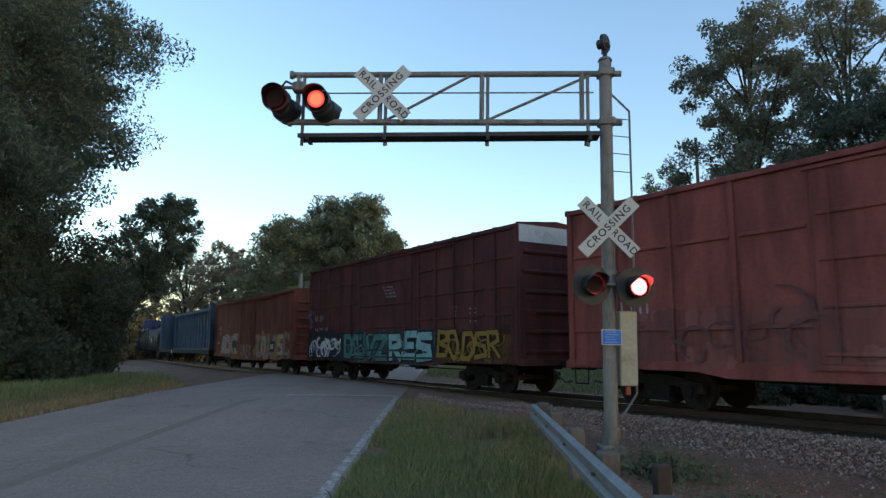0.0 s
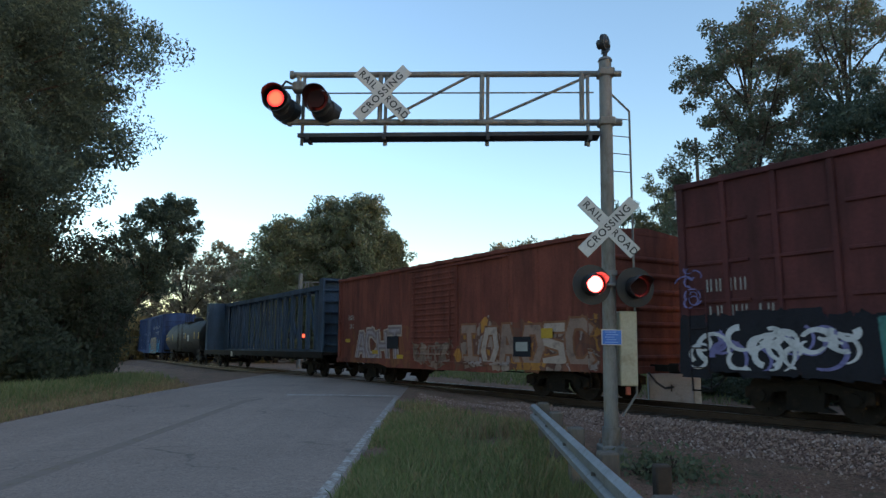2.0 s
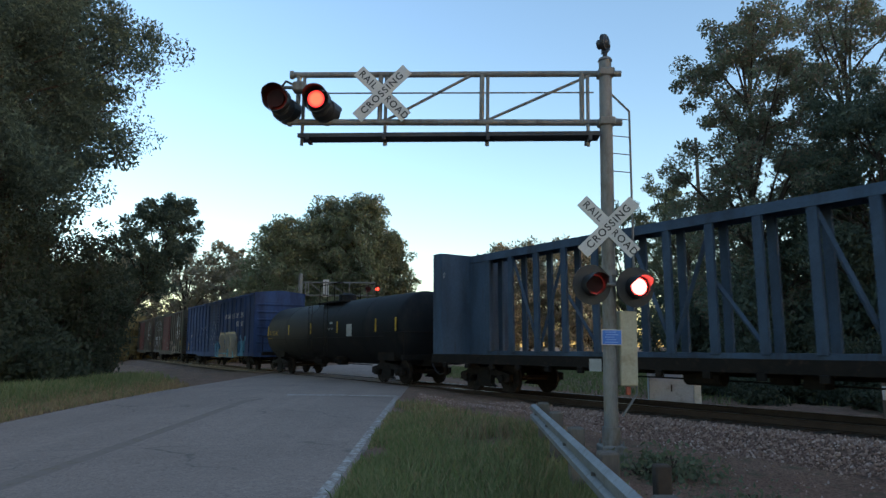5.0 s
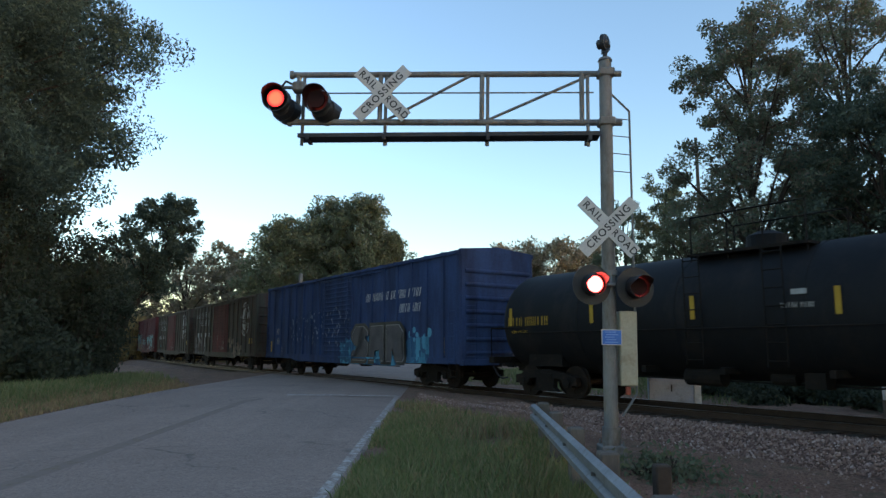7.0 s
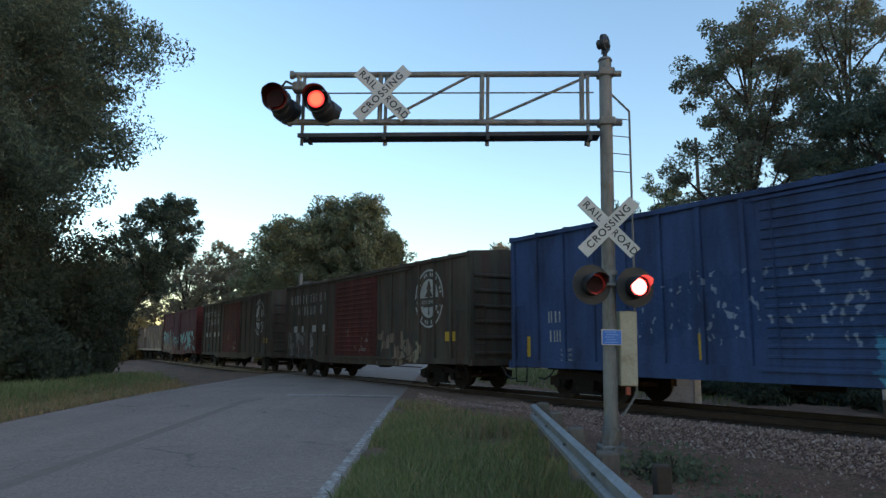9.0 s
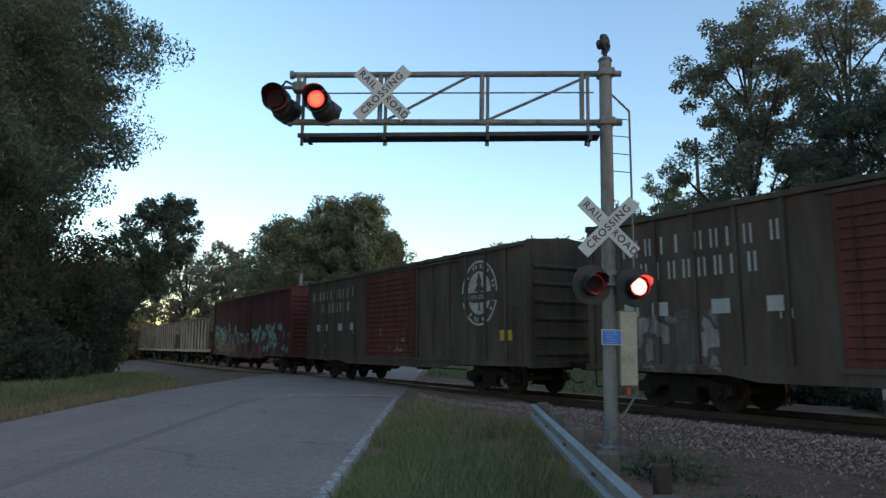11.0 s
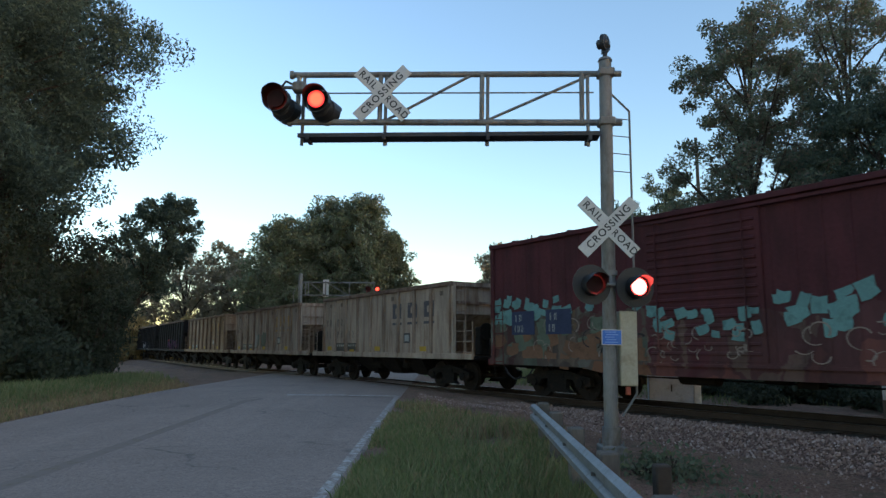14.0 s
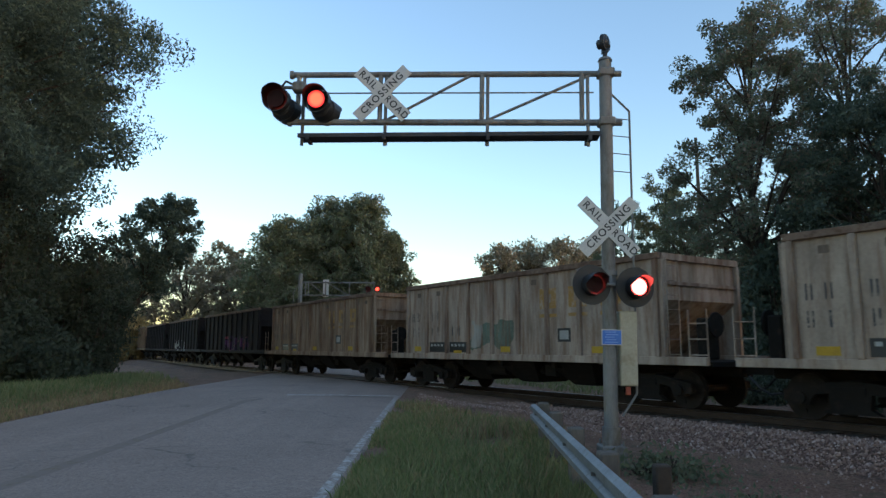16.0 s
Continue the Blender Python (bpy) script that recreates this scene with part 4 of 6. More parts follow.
def build_cars():
    # first car: red-brown
    red_a = car_paint("faded_red_paint", (0.25, 0.074, 0.066), (0.3, 0.09, 0.078), (0.14, 0.05, 0.04), 0.15,
                      [(-6.2, 3.5, 0.95, 2.2, (0.19, 0.068, 0.062), 1.3, 3, [(0.22, 0.078, 0.07), (0.2, 0.08, 0.074), (0.25, 0.1, 0.092), (0.17, 0.072, 0.07)])])
    c, h = boxcar("faded red boxcar with wide panels and old graffiti", 93.3, 77.7, 0.9, 4.82, red_a, posts=10, ribs=6, shelf=(1.75, 3.6), door_step=0.85)
    dusk = spray_paint("dusky_red_spray", (0.12, 0.055, 0.055))
    swirls(c, 16, (-5.6, 3.2), (1.2, 2.0), dusk, 51, -1.515, 0.42, 1.5)
    bars(c, -6.54, 2.6, 0.3, (2, 2), letter_white)
    bars(c, -6.54, 2.12, 0.3, (3, 3), letter_white)
    # second: tall maroon with big pieces
    mar = car_paint("dark_maroon_paint", (0.096, 0.035, 0.037), (0.128, 0.046, 0.046), (0.05, 0.02, 0.018), 0.25,
                    [(-7.6, -4.1, 0.75, 1.95, BLACKISH, 2.2, 1, [BLACKISH, (0.03, 0.03, 0.05), BLACKISH]),
                     (-4.2, 3.4, 0.75, 1.95, (0.02, 0.05, 0.06), 1.6, 2, [(0.04, 0.09, 0.09), (0.05, 0.12, 0.12), (0.06, 0.055, 0.1), (0.05, 0.11, 0.12)]),
                     (3.2, 7.2, 0.85, 1.95, (0.05, 0.03, 0.02), 1.8, 5, [(0.1, 0.055, 0.025), (0.13, 0.075, 0.03), (0.08, 0.045, 0.03)])])
    white_band = surface("white_band_paint", (0.55, 0.55, 0.53), (0.62, 0.62, 0.6), 0.7, 0, 1, 20, (0.35, 0.33, 0.3), 0.3, 0.1)
    c, h = boxcar("tall dark maroon boxcar covered in teal and yellow graffiti", 75.78, 60.5, 0.9, 4.85, mar, posts=14, ribs=6, shelf=(2.3, 3.1, 3.95), door=(-2.6, 1.7), door_step=0.85, top_band=white_band)
    bars(c, -7.0, 2.5, 0.26, (2, 2), letter_white, gap=0.6)
    bars(c, -7.0, 1.95, 0.26, (2, 2, 2), letter_white, gap=0.6)
    brown = spray_paint("brown_spray", (0.1, 0.05, 0.02))
    ink, white, teal, pale, gold, violet = (spray_paint(nm, col) for nm, col in (("black_spray", (0.014, 0.014, 0.02)), ("white_spray", (0.5, 0.5, 0.52)), ("teal_spray", (0.06, 0.175, 0.165)), ("pale_blue_letter_spray", (0.2, 0.36, 0.38)), ("gold_spray", (0.23, 0.145, 0.03)), ("violet_spray", (0.16, 0.15, 0.32))))
    piece(c, "DMODOM", -7.5, -3.9, 0.98, 1.8, [ink], ink, -1.508, 12, 0.75)
    swirls(c, 24, (-7.3, -4.1), (1.05, 1.65), white, 2, -1.526, 0.3, 2.6)
    swirls(c, 10, (-7.2, -4.1), (1.1, 1.6), violet, 8, -1.5245, 0.36, 2.0)
    swirls(c, 16, (-3.6, 3.2), (1.05, 1.65), pale, 9, -1.532, 0.24, 0.7)
    swirls(c, 14, (3.5, 6.8), (1.05, 1.7), gold, 10, -1.526, 0.26, 1.2)
    piece(c, "DIVZ", -3.7, 0.0, 0.95, 1.78, [teal], ink, -1.512, 3, 0.32)
    piece(c, "RES", 0.2, 3.1, 0.95, 1.8, [pale], ink, -1.512, 4, 0.36)
    piece(c, "BODSR", 3.4, 6.9, 1.0, 1.8, [gold], ink, -1.512, 5, 0.26)
    swirls(c, 12, (-7.5, -7.2), (2.2, 3.0), violet, 6, -1.512, 0.16, 0.8)
    for i in range(4):
        bars(c, -0.4 + 0.1 * i, 3.55 - i * 0.12, 0.07, (5, 6, 4), letter_white, 0.2, y=-1.505)
        bars(c, 5.2, 2.5 - i * 0.13, 0.07, (4, 3), letter_white)
        bars(c, 4.2, 2.6 - i * 0.13, 0.07, (3, 2), letter_white)
    # third: rusty red
    rus = car_paint("rusty_red_paint", (0.185, 0.058, 0.043), (0.225, 0.073, 0.053), (0.075, 0.032, 0.022), 0.45,
                    [(-6.4, -1.7, 0.7, 2.1, (0.2, 0.08, 0.042), 1.6, 7, [(0.21, 0.08, 0.045), (0.18, 0.07, 0.045), (0.24, 0.105, 0.05), (0.17, 0.06, 0.042)]),
                     (-1.4, 0.9, 0.8, 1.5, (0.2, 0.15, 0.12), 3.4, 8, [(0.17, 0.06, 0.04), (0.3, 0.22, 0.18)]),
                     (1.2, 7.4, 0.65, 2.1, (0.16, 0.08, 0.06), 2.4, 9, [(0.32, 0.24, 0.2), (0.2, 0.09, 0.06), ORANGE, (0.36, 0.3, 0.28), (0.18, 0.07, 0.045)])])
    c, h = boxcar("rust-streaked red boxcar with white and orange graffiti", 58.5, 43.2, 0.78, 4.17, rus, posts=12, ribs=7, smooth=True, door=(-1.65, 1.25))
    bars(c, -6.73, 2.45, 0.2, (4,), letter_white)
    bars(c, -6.6, 2.1, 0.2, (3,), letter_white)
    smoke, mauve = spray_paint("smoke_spray", (0.2, 0.15, 0.15)), spray_paint("mauve_spray", (0.3, 0.25, 0.27))
    cream, amber, dust = spray_paint("cream_spray", (0.36, 0.28, 0.24)), spray_paint("amber_spray", (0.19, 0.085, 0.045)), spray_paint("dusty_spray", (0.24, 0.16, 0.13))
    piece(c, "ACHT", -5.95, -2.2, 0.92, 1.95, [smoke], cream, -1.46, 7, 0.4)
    piece(c, "ACHT", -5.95, -2.2, 0.92, 1.95, [mauve], smoke, -1.475, 7, 0.16)
    piece(c, "CMEES", -1.3, 1.0, 0.85, 1.4, [dust], rus, -1.54, 8, 0.14)
    piece(c, "IOAOSC", 1.5, 7.1, 0.85, 1.9, [dust, cream, dust], amber, -1.46, 9, 0.34)
    patch(c, "black_plate", 4.0, 4.75, 1.1, 1.65, ink, -1.476)
    patch(c, "plate_writing", 4.12, 4.62, 1.25, 1.5, letter_white, -1.482)
    patch(c, "black_plate", -3.35, -2.5, 1.3, 1.75, ink, -1.488)
    for x, z in ((-6.9, 1.55), (-4.5, 1.1), (-2.6, 0.95), (5.2, 1.6)):
        patch(c, "yellow_panel", x, x + 0.45, z, z + 0.14 + 0.12 * (x > 0), letter_yellow, -1.49)
    return c


build_cars()


# ---- centre-beam flat car, tank car, hoppers ----
def centre_beam(front, rear):
    L = front - rear
    hl = L / 2
    blue = car_paint("chalky_blue_paint", (0.055, 0.085, 0.13), (0.075, 0.11, 0.16), (0.05, 0.04, 0.04), 0.3, ())
    car = freight_car("centre_beam_flat_car", "empty blue centre-beam flat car with tall bulkheads", L, hl - 2.3)
    CARS.append((car, (front + rear) / 2, hl - 2.3))
    part("deck", boxes((-hl, hl, -1.42, 1.42, 1.0, 1.12), bevel=0.01), underframe, car, "grimy steel deck")
    for s in (-1, 1):
        part("side_sill", boxes((-hl, hl, s * 1.42, s * 1.5, 0.86, 1.14), bevel=0.01), underframe, car)
        for i in range(18):
            x = -hl + 0.8 + i * (L - 1.6) / 17
            part("tie_down_winch", boxes((x - 0.09, x + 0.09, s * 1.44, s * 1.54, 0.72, 0.87), bevel=0.01), underframe, car)
        b = part("bulkhead", boxes((s * (hl - 0.55), s * (hl - 0.5), -1.45, 1.45, 1.12, 4.42)), blue, car, "tall blue steel bulkhead")
        for y in (-1.47, 1.36):
            part("bulkhead_post", boxes((s * (hl - 0.498), s * (hl - 0.05), y, y + 0.11, 1.12, 4.45), bevel=0.01), blue, b)
        part("bulkhead_cap", boxes((s * (hl - 0.498), s * (hl - 0.05), -1.358, 1.358, 4.35, 4.45)), blue, b)
        for k in range(6):
            part("bulkhead_rib", boxes((s * (hl - 0.5), s * (hl - 0.32), -1.36, 1.36, 1.4 + k * 0.5, 1.5 + k * 0.5), bevel=0.01), blue, b)
        part("bulkhead_gusset", boxes((s * (hl - 1.35), s * (hl - 0.55), -0.08, 0.08, 1.12, 4.3)), blue, car)
        part("bulkhead_side", boxes((s * (hl - 1.5), s * (hl - 0.55), -0.3, -0.26, 1.12, 4.3)), blue, car)
    part("top_chord", boxes((-hl + 0.6, hl - 0.6, -0.32, 0.32, 4.3, 4.42), (-hl + 0.6, hl - 0.6, -0.34, -0.3, 4.18, 4.3), (-hl + 0.6, hl - 0.6, 0.3, 0.34, 4.18, 4.3)), blue, car)
    part("bottom_chord", boxes((-hl + 0.6, hl - 0.6, -0.28, 0.28, 1.12, 1.24)), blue, car)
    n = 16
    xs = [-hl + 1.5 + i * (L - 3.0) / n for i in range(n + 1)]
    for i, x in enumerate(xs):
        for s in (-1, 1):
            m = pose(x, s * 0.28, 1.2, s * 0.0, 0, 0)
            p = part("post", boxes((-0.11, 0.11, -0.045, 0.045, 0, 3.05), bevel=0.01), blue, car)
            p.matrix_local = m
    for i, (a, b) in enumerate(zip(xs, xs[1:])):
        if i % 4 in (1, 2):
            x0, x1 = (a, b) if i % 4 == 1 else (b, a)
            part("diagonal_brace", rods(((x0, -0.2, 4.2), (x1, -0.2, 1.3), 0.065), seg=4), blue, car)
        elif i % 4 == 3:
            part("diagonal_brace", rods(((a, -0.2, 2.9), (b, -0.2, 1.3), 0.06), seg=4), blue, car)
    bars(car, -hl + 0.7, 3.6, 0.18, (1,), letter_white, y=-1.5)
    patch(car, "placard", -hl + 7.1, -hl + 7.5, 0.78, 1.08, letter_white, -1.525)


def tank_car(front, rear):
    L = front - rear
    hl = L / 2
    blk = surface("tank_black", (0.006, 0.0065, 0.008), (0.01, 0.011, 0.013), 0.7, 0, 0.5, 14, (0.018, 0.015, 0.014), 0.4, 0.1, (1, 1, 0.4))
    car = freight_car("tank_car", "glossy black tank car with yellow markings", L, hl - 2.0)
    CARS.append((car, (front + rear) / 2, hl - 2.0))
    bm = bmesh.new()
    R, zc, seg = 1.42, 2.06, 40
    prof = [(-hl + 0.2 + 0.6 * (1 - math.cos(i / 6 * math.pi / 2)), max(0.02, R * math.sin(i / 6 * math.pi / 2))) for i in range(7)]
    prof += [(-x, r) for x, r in prof[::-1]]
    ring = [[bm.verts.new((x, r * math.cos(2 * math.pi * k / seg), zc + r * math.sin(2 * math.pi * k / seg))) for k in range(seg)] for x, r in prof]
    for a, b in zip(ring, ring[1:]):
        for k in range(seg):
            f = bm.faces.new((a[k], a[(k + 1) % seg], b[(k + 1) % seg], b[k]))
            f.smooth = True
    bm.faces.new(ring[0]), bm.faces.new(ring[-1])
    part("tank", bm, blk, car, "black cylindrical tank with domed heads")
    for x in (-hl * 0.55, -hl * 0.18, hl * 0.18, hl * 0.55):
        bm = bmesh.new()
        rod(bm, (x - 0.02, 0, zc), (x + 0.02, 0, zc), R + 0.008, 40)
        part("weld_band", bm, blk, car)
    for s in (-1, 1):
        part("stub_sill", boxes((s * (hl - 3.2), s * hl, -0.3, 0.3, 0.66, 1.0), (s * (hl - 2.7), s * (hl - 1.4), -1.1, 1.1, 0.85, 1.2), (s * (hl - 0.25), s * (hl - 0.02), -1.45, 1.45, 0.9, 1.08)), underframe, car)
        part("end_handrail", rods(((s * (hl - 0.1), -1.42, 1.0), (s * (hl - 0.1), -1.42, 1.9), 0.018), ((s * (hl - 0.1), -1.42, 1.9), (s * (hl - 1.6), -1.5, 1.9), 0.018), ((s * (hl - 0.1), -1.42, 1.9), (s * (hl - 0.1), 1.42, 1.9), 0.018), seg=6), underframe, car)
        ladder(car, s * 0.9, -1.47, 1.0, 3.3, underframe, "x", 0.4, 0.35)
        part("dome_rail", rods(((-1.3, s * 0.85, 4.25), (1.3, s * 0.85, 4.25), 0.018), *[((x, s * 0.85, 3.25), (x, s * 0.85, 4.25), 0.018) for x in (-1.3, -0.4, 0.4, 1.3)], seg=6), underframe, car)
    part("dome_platform", boxes((-1.35, 1.35, -0.95, -0.45, 3.36, 3.42), (-1.35, 1.35, 0.45, 0.95, 3.36, 3.42)), underframe, car)
    bm = bmesh.new()
    rod(bm, (0, 0, 3.3), (0, 0, 3.75), 0.42, 20)
    rod(bm, (0, 0, 3.75), (0, 0, 3.85), 0.42, 20, 0.2)
    part("valve_dome", bm, blk, car)
    part("side_handrail", rods(((-hl + 1.4, -1.5, 1.75), (hl - 1.4, -1.5, 1.75), 0.016), seg=6), underframe, car)
    for x in (-7.0, -3.9, -1.0, 2.0, 5.6, 7.2):
        patch(car, "reflective_stripe", x, x + 0.11, 1.95, 2.45, letter_yellow, -1.432)
    bars(car, -7.05, 1.95, 0.24, (4, 6), letter_yellow, y=-1.432, gap=0.25)
    bars(car, -6.9, 1.75, 0.07, (5, 4, 4), letter_yellow, y=-1.43)
    bars(car, 1.0, 2.1, 0.1, (5, 4), letter_white, y=-1.432)
    patch(car, "placard", 3.0, 3.5, 1.8, 2.3, letter_white, -1.43)
    patch(car, "stencil_panel", 1.2, 1.5, 2.35, 2.45, letter_white, -1.41)


chord_rust = surface("rusted_chord", (0.14, 0.085, 0.06), (0.24, 0.17, 0.125), 0.9, 0, 1.5, 16, (0.08, 0.045, 0.03), 0.5, 0.4)


def hopper(front, rear, paint, label, post_paint=None, posts=9, zt=3.42):
    L = front - rear
    hl = L / 2
    post_paint = post_paint or paint
    car = freight_car("hopper_car", label, L + 2.4, hl - 0.75)
    CARS.append((car, (front + rear) / 2, hl - 0.75))
    W, zs = 1.44, 1.1
    for s in (-1, 1):
        part("side_wall", boxes((-hl, hl, s * 1.41, s * W, zs, zt)), paint, car, "steel side sheet between posts")
        part("top_chord", boxes((-hl - 0.05, hl + 0.05, s * 1.37, s * 1.53, zt - 0.08, zt + 0.06), bevel=0.012), chord_rust, car, "rusted top chord")
        part("side_sill", boxes((-hl - 1.15, hl + 1.15, s * 1.38, s * 1.5, zs - 0.12, zs + 0.06), bevel=0.01), paint, car)
        for i in range(posts + 1):
            x = -hl + 0.08 + i * (L - 0.16) / posts
            part("side_post", boxes((x - 0.06, x + 0.06, s * 1.436, s * 1.53, zs + 0.06, zt - 0.08), bevel=0.012), post_paint, car)
    for s in (-1, 1):
        part("end_wall", boxes((s * (hl - 0.04), s * hl, -1.41, 1.41, zt - 1.0, zt), bevel=0.006), paint, car)
        part("end_cap", boxes((s * (hl + 0.003), s * (hl + 0.1), -1.42, 1.42, zt - 0.1, zt + 0.05), (s * (hl + 0.003), s * (hl + 0.06), -1.42, 1.42, zt - 0.66, zt - 0.58)), post_paint, car)
        bm = bmesh.new()
        q = [(s * hl, zt - 1.0), (s * (hl - 1.9), zs - 0.15), (s * (hl - 1.94), zs - 0.15), (s * (hl - 0.04), zt - 1.0)]
        a = [bm.verts.new((x, -1.4, z)) for x, z in q]
        b = [bm.verts.new((x, 1.4, z)) for x, z in q]
        bm.faces.new(a), bm.faces.new(b)
        for i in range(4):
            bm.faces.new((a[i], a[(i + 1) % 4], b[(i + 1) % 4], b[i]))
        part("slope_sheet", bm, paint, car)
        part("end_platform", boxes((s * (hl - 1.2), s * (hl + 1.2), -1.38, 1.38, zs - 0.14, zs - 0.04)), underframe, car)
        for y in (-1.42, 1.42):
            part("corner_post", boxes((s * (hl + 0.01), s * (hl + 0.1), y - 0.05, y + 0.05, zs, zt - 0.1)), paint, car)
        part("brake_stand", boxes((s * (hl + 0.5), s * (hl + 0.8), -0.9, -0.5, zs, zs + 0.9), bevel=0.03), underframe, car)
        bm = bmesh.new()
        rod(bm, (s * (hl + 0.85), -0.7, zs + 0.75), (s * (hl + 0.89), -0.7, zs + 0.75), 0.27, 18)
        part("brake_wheel", bm, underframe, car)
        ladder(car, s * (hl + 0.95), -1.46, zs, zs + 1.05, paint, "x", 0.45, 0.33)
        ladder(car, s * (hl + 0.16), -1.2, zs, zt - 0.05, paint, "y", 0.4, 0.33)
    part("floor_ridge", boxes((-hl + 1.9, hl - 1.9, -1.38, 1.38, zs - 0.05, zs + 0.04)), underframe, car)
    n = 3
    for i in range(n):
        x = (i - 1) * (L - 5.2) / 2.6
        bm = bmesh.new()
        bmesh.ops.create_cone(bm, cap_ends=True, segments=4, radius1=0.55, radius2=1.35, depth=0.72, matrix=pose(x, 0, 0.72, 0, 0, 45))
        for v in bm.verts:
            v.co.y *= 1.35
        part("discharge_chute", bm, underframe, car, "grimy funnel-shaped discharge chute")
    return car, hl


centre_beam(41.5, 19.6)
tank_car(17.7, 1.8)
def more_cars():
    blue = car_paint("navy_blue_paint", (0.042, 0.07, 0.16), (0.055, 0.09, 0.2), (0.03, 0.035, 0.05), 0.2,
                     [(0.2, 7.3, 0.6, 1.7, (0.06, 0.16, 0.28), 1.4, 4, [(0.1, 0.33, 0.48), (0.12, 0.38, 0.55), (0.08, 0.26, 0.42)]),
                      (-6.0, 1.0, 1.5, 2.9, (0.03, 0.056, 0.135), 9.0, 6, [(0.036, 0.064, 0.148), (0.038, 0.068, 0.155), (0.036, 0.064, 0.148), (0.036, 0.064, 0.148), (0.22, 0.26, 0.34), (0.036, 0.064, 0.148), (0.036, 0.064, 0.148)])])
    c, h = boxcar("deep blue boxcar with grey and pale blue graffiti", 0.45, -18.05, 0.85, 4.42, blue, posts=18, ribs=7, door=(-1.75, 1.3))
    bars(c, 2.5, 3.12, 0.31, (8, 1, 6, 5), letter_bright, 0.25, 0.16, wide=0.54)
    bars(c, 5.2, 2.6, 0.31, (8,), letter_bright, 0.25, 0.16, wide=0.54)
    bars(c, -7.75, 2.0, 0.3, (3,), letter_white)
    bars(c, -7.75, 1.5, 0.3, (3,), letter_white)
    for i in range(3):
        bars(c, -7.3, 1.25 - i * 0.13, 0.08, (4, 3), letter_white)
    rim = surface("pale_grey_spray", (0.27, 0.26, 0.26), (0.33, 0.32, 0.32), 0.7, 0, 2, 20, None, 0, 0.05)
    grey = surface("grey_spray", (0.085, 0.08, 0.082), (0.12, 0.113, 0.115), 0.7, 0, 2, 20, None, 0, 0.05)
    pale = surface("pale_blue_spray", (0.1, 0.3, 0.44), (0.13, 0.36, 0.52), 0.7, 0, 2, 20, None, 0, 0.05)
    # three fat letters, each a closed outline with a hole
    fat = {"S": [(1.0, 0.85), (0.75, 1.0), (0.25, 1.0), (0.0, 0.8), (0.0, 0.6), (0.2, 0.45), (0.65, 0.4), (0.65, 0.27), (0.05, 0.3), (0.0, 0.0), (0.8, 0.0), (1.0, 0.2), (1.0, 0.5), (0.8, 0.62), (0.35, 0.65), (0.35, 0.75), (1.0, 0.72)],
           "A": [(0.0, 0.0), (0.08, 1.0), (0.95, 1.0), (1.0, 0.0), (0.72, 0.0), (0.7, 0.35), (0.38, 0.3), (0.36, 0.0)],
           "R": [(0.0, 0.0), (0.0, 1.0), (0.75, 1.0), (1.0, 0.8), (0.98, 0.6), (0.8, 0.48), (1.05, 0.1), (0.95, 0.0), (0.6, 0.0), (0.45, 0.35), (0.35, 0.35), (0.33, 0.0)]}

    def spray(pts, x0, z0, w, hh, y, material, name):
        bm = bmesh.new()
        vs = [bm.verts.new((x0 + px * w, y, z0 + pz * hh)) for px, pz in pts]
        f = bm.faces.new(vs)
        bmesh.ops.triangulate(bm, faces=[f])
        ex = bmesh.ops.extrude_face_region(bm, geom=bm.faces[:])
        bmesh.ops.translate(bm, verts=[q for q in ex["geom"] if isinstance(q, bmesh.types.BMVert)], vec=(0, 0.004, 0))
        part(name, bm, material, c)
    for k, (ch, x0, w) in enumerate((("S", 1.45, 1.4), ("A", 2.98, 1.2), ("R", 4.35, 1.3))):
        spray([(0.5 + (a - 0.5) * 1.2, 0.5 + (b - 0.5) * 1.16) for a, b in fat[ch]], x0, 0.82, w, 1.36, -1.512, black_paint, "graffiti_outline")
        spray([(0.5 + (a - 0.5) * 1.0, 0.5 + (b - 0.5) * 0.99) for a, b in fat[ch]], x0, 0.82, w, 1.36, -1.518, rim, "graffiti_rim")
        spray([(0.5 + (a - 0.5) * 0.965, 0.5 + (b - 0.5) * 0.96) for a, b in fat[ch]], x0, 0.82, w, 1.36, -1.524, grey, "graffiti_letter")
    for x, z, r in ((6.05, 1.8, 0.14), (6.3, 1.95, 0.11), (6.5, 1.78, 0.1), (6.3, 1.62, 0.08), (7.3, 1.85, 0.16)):
        bm = bmesh.new()
        rod(bm, (x, -1.456, z), (x, -1.452, z), r, 14)
        part("graffiti_dot", bm, pale, c)
    for x in (-8.6, -3.2, 8.1):
        patch(c, "reflective_stripe", x, x + 0.13, 1.1, 1.65, letter_yellow)
    # green pair with red doors
    red_door = car_paint("rusty_red_door", (0.115, 0.037, 0.034), (0.15, 0.05, 0.043), (0.055, 0.032, 0.026), 0.7, [(-1.0, 1.2, 1.2, 2.2, (0.13, 0.035, 0.03), 3.0, 2, [(0.13, 0.035, 0.03), (0.25, 0.2, 0.18), (0.13, 0.035, 0.03)])])
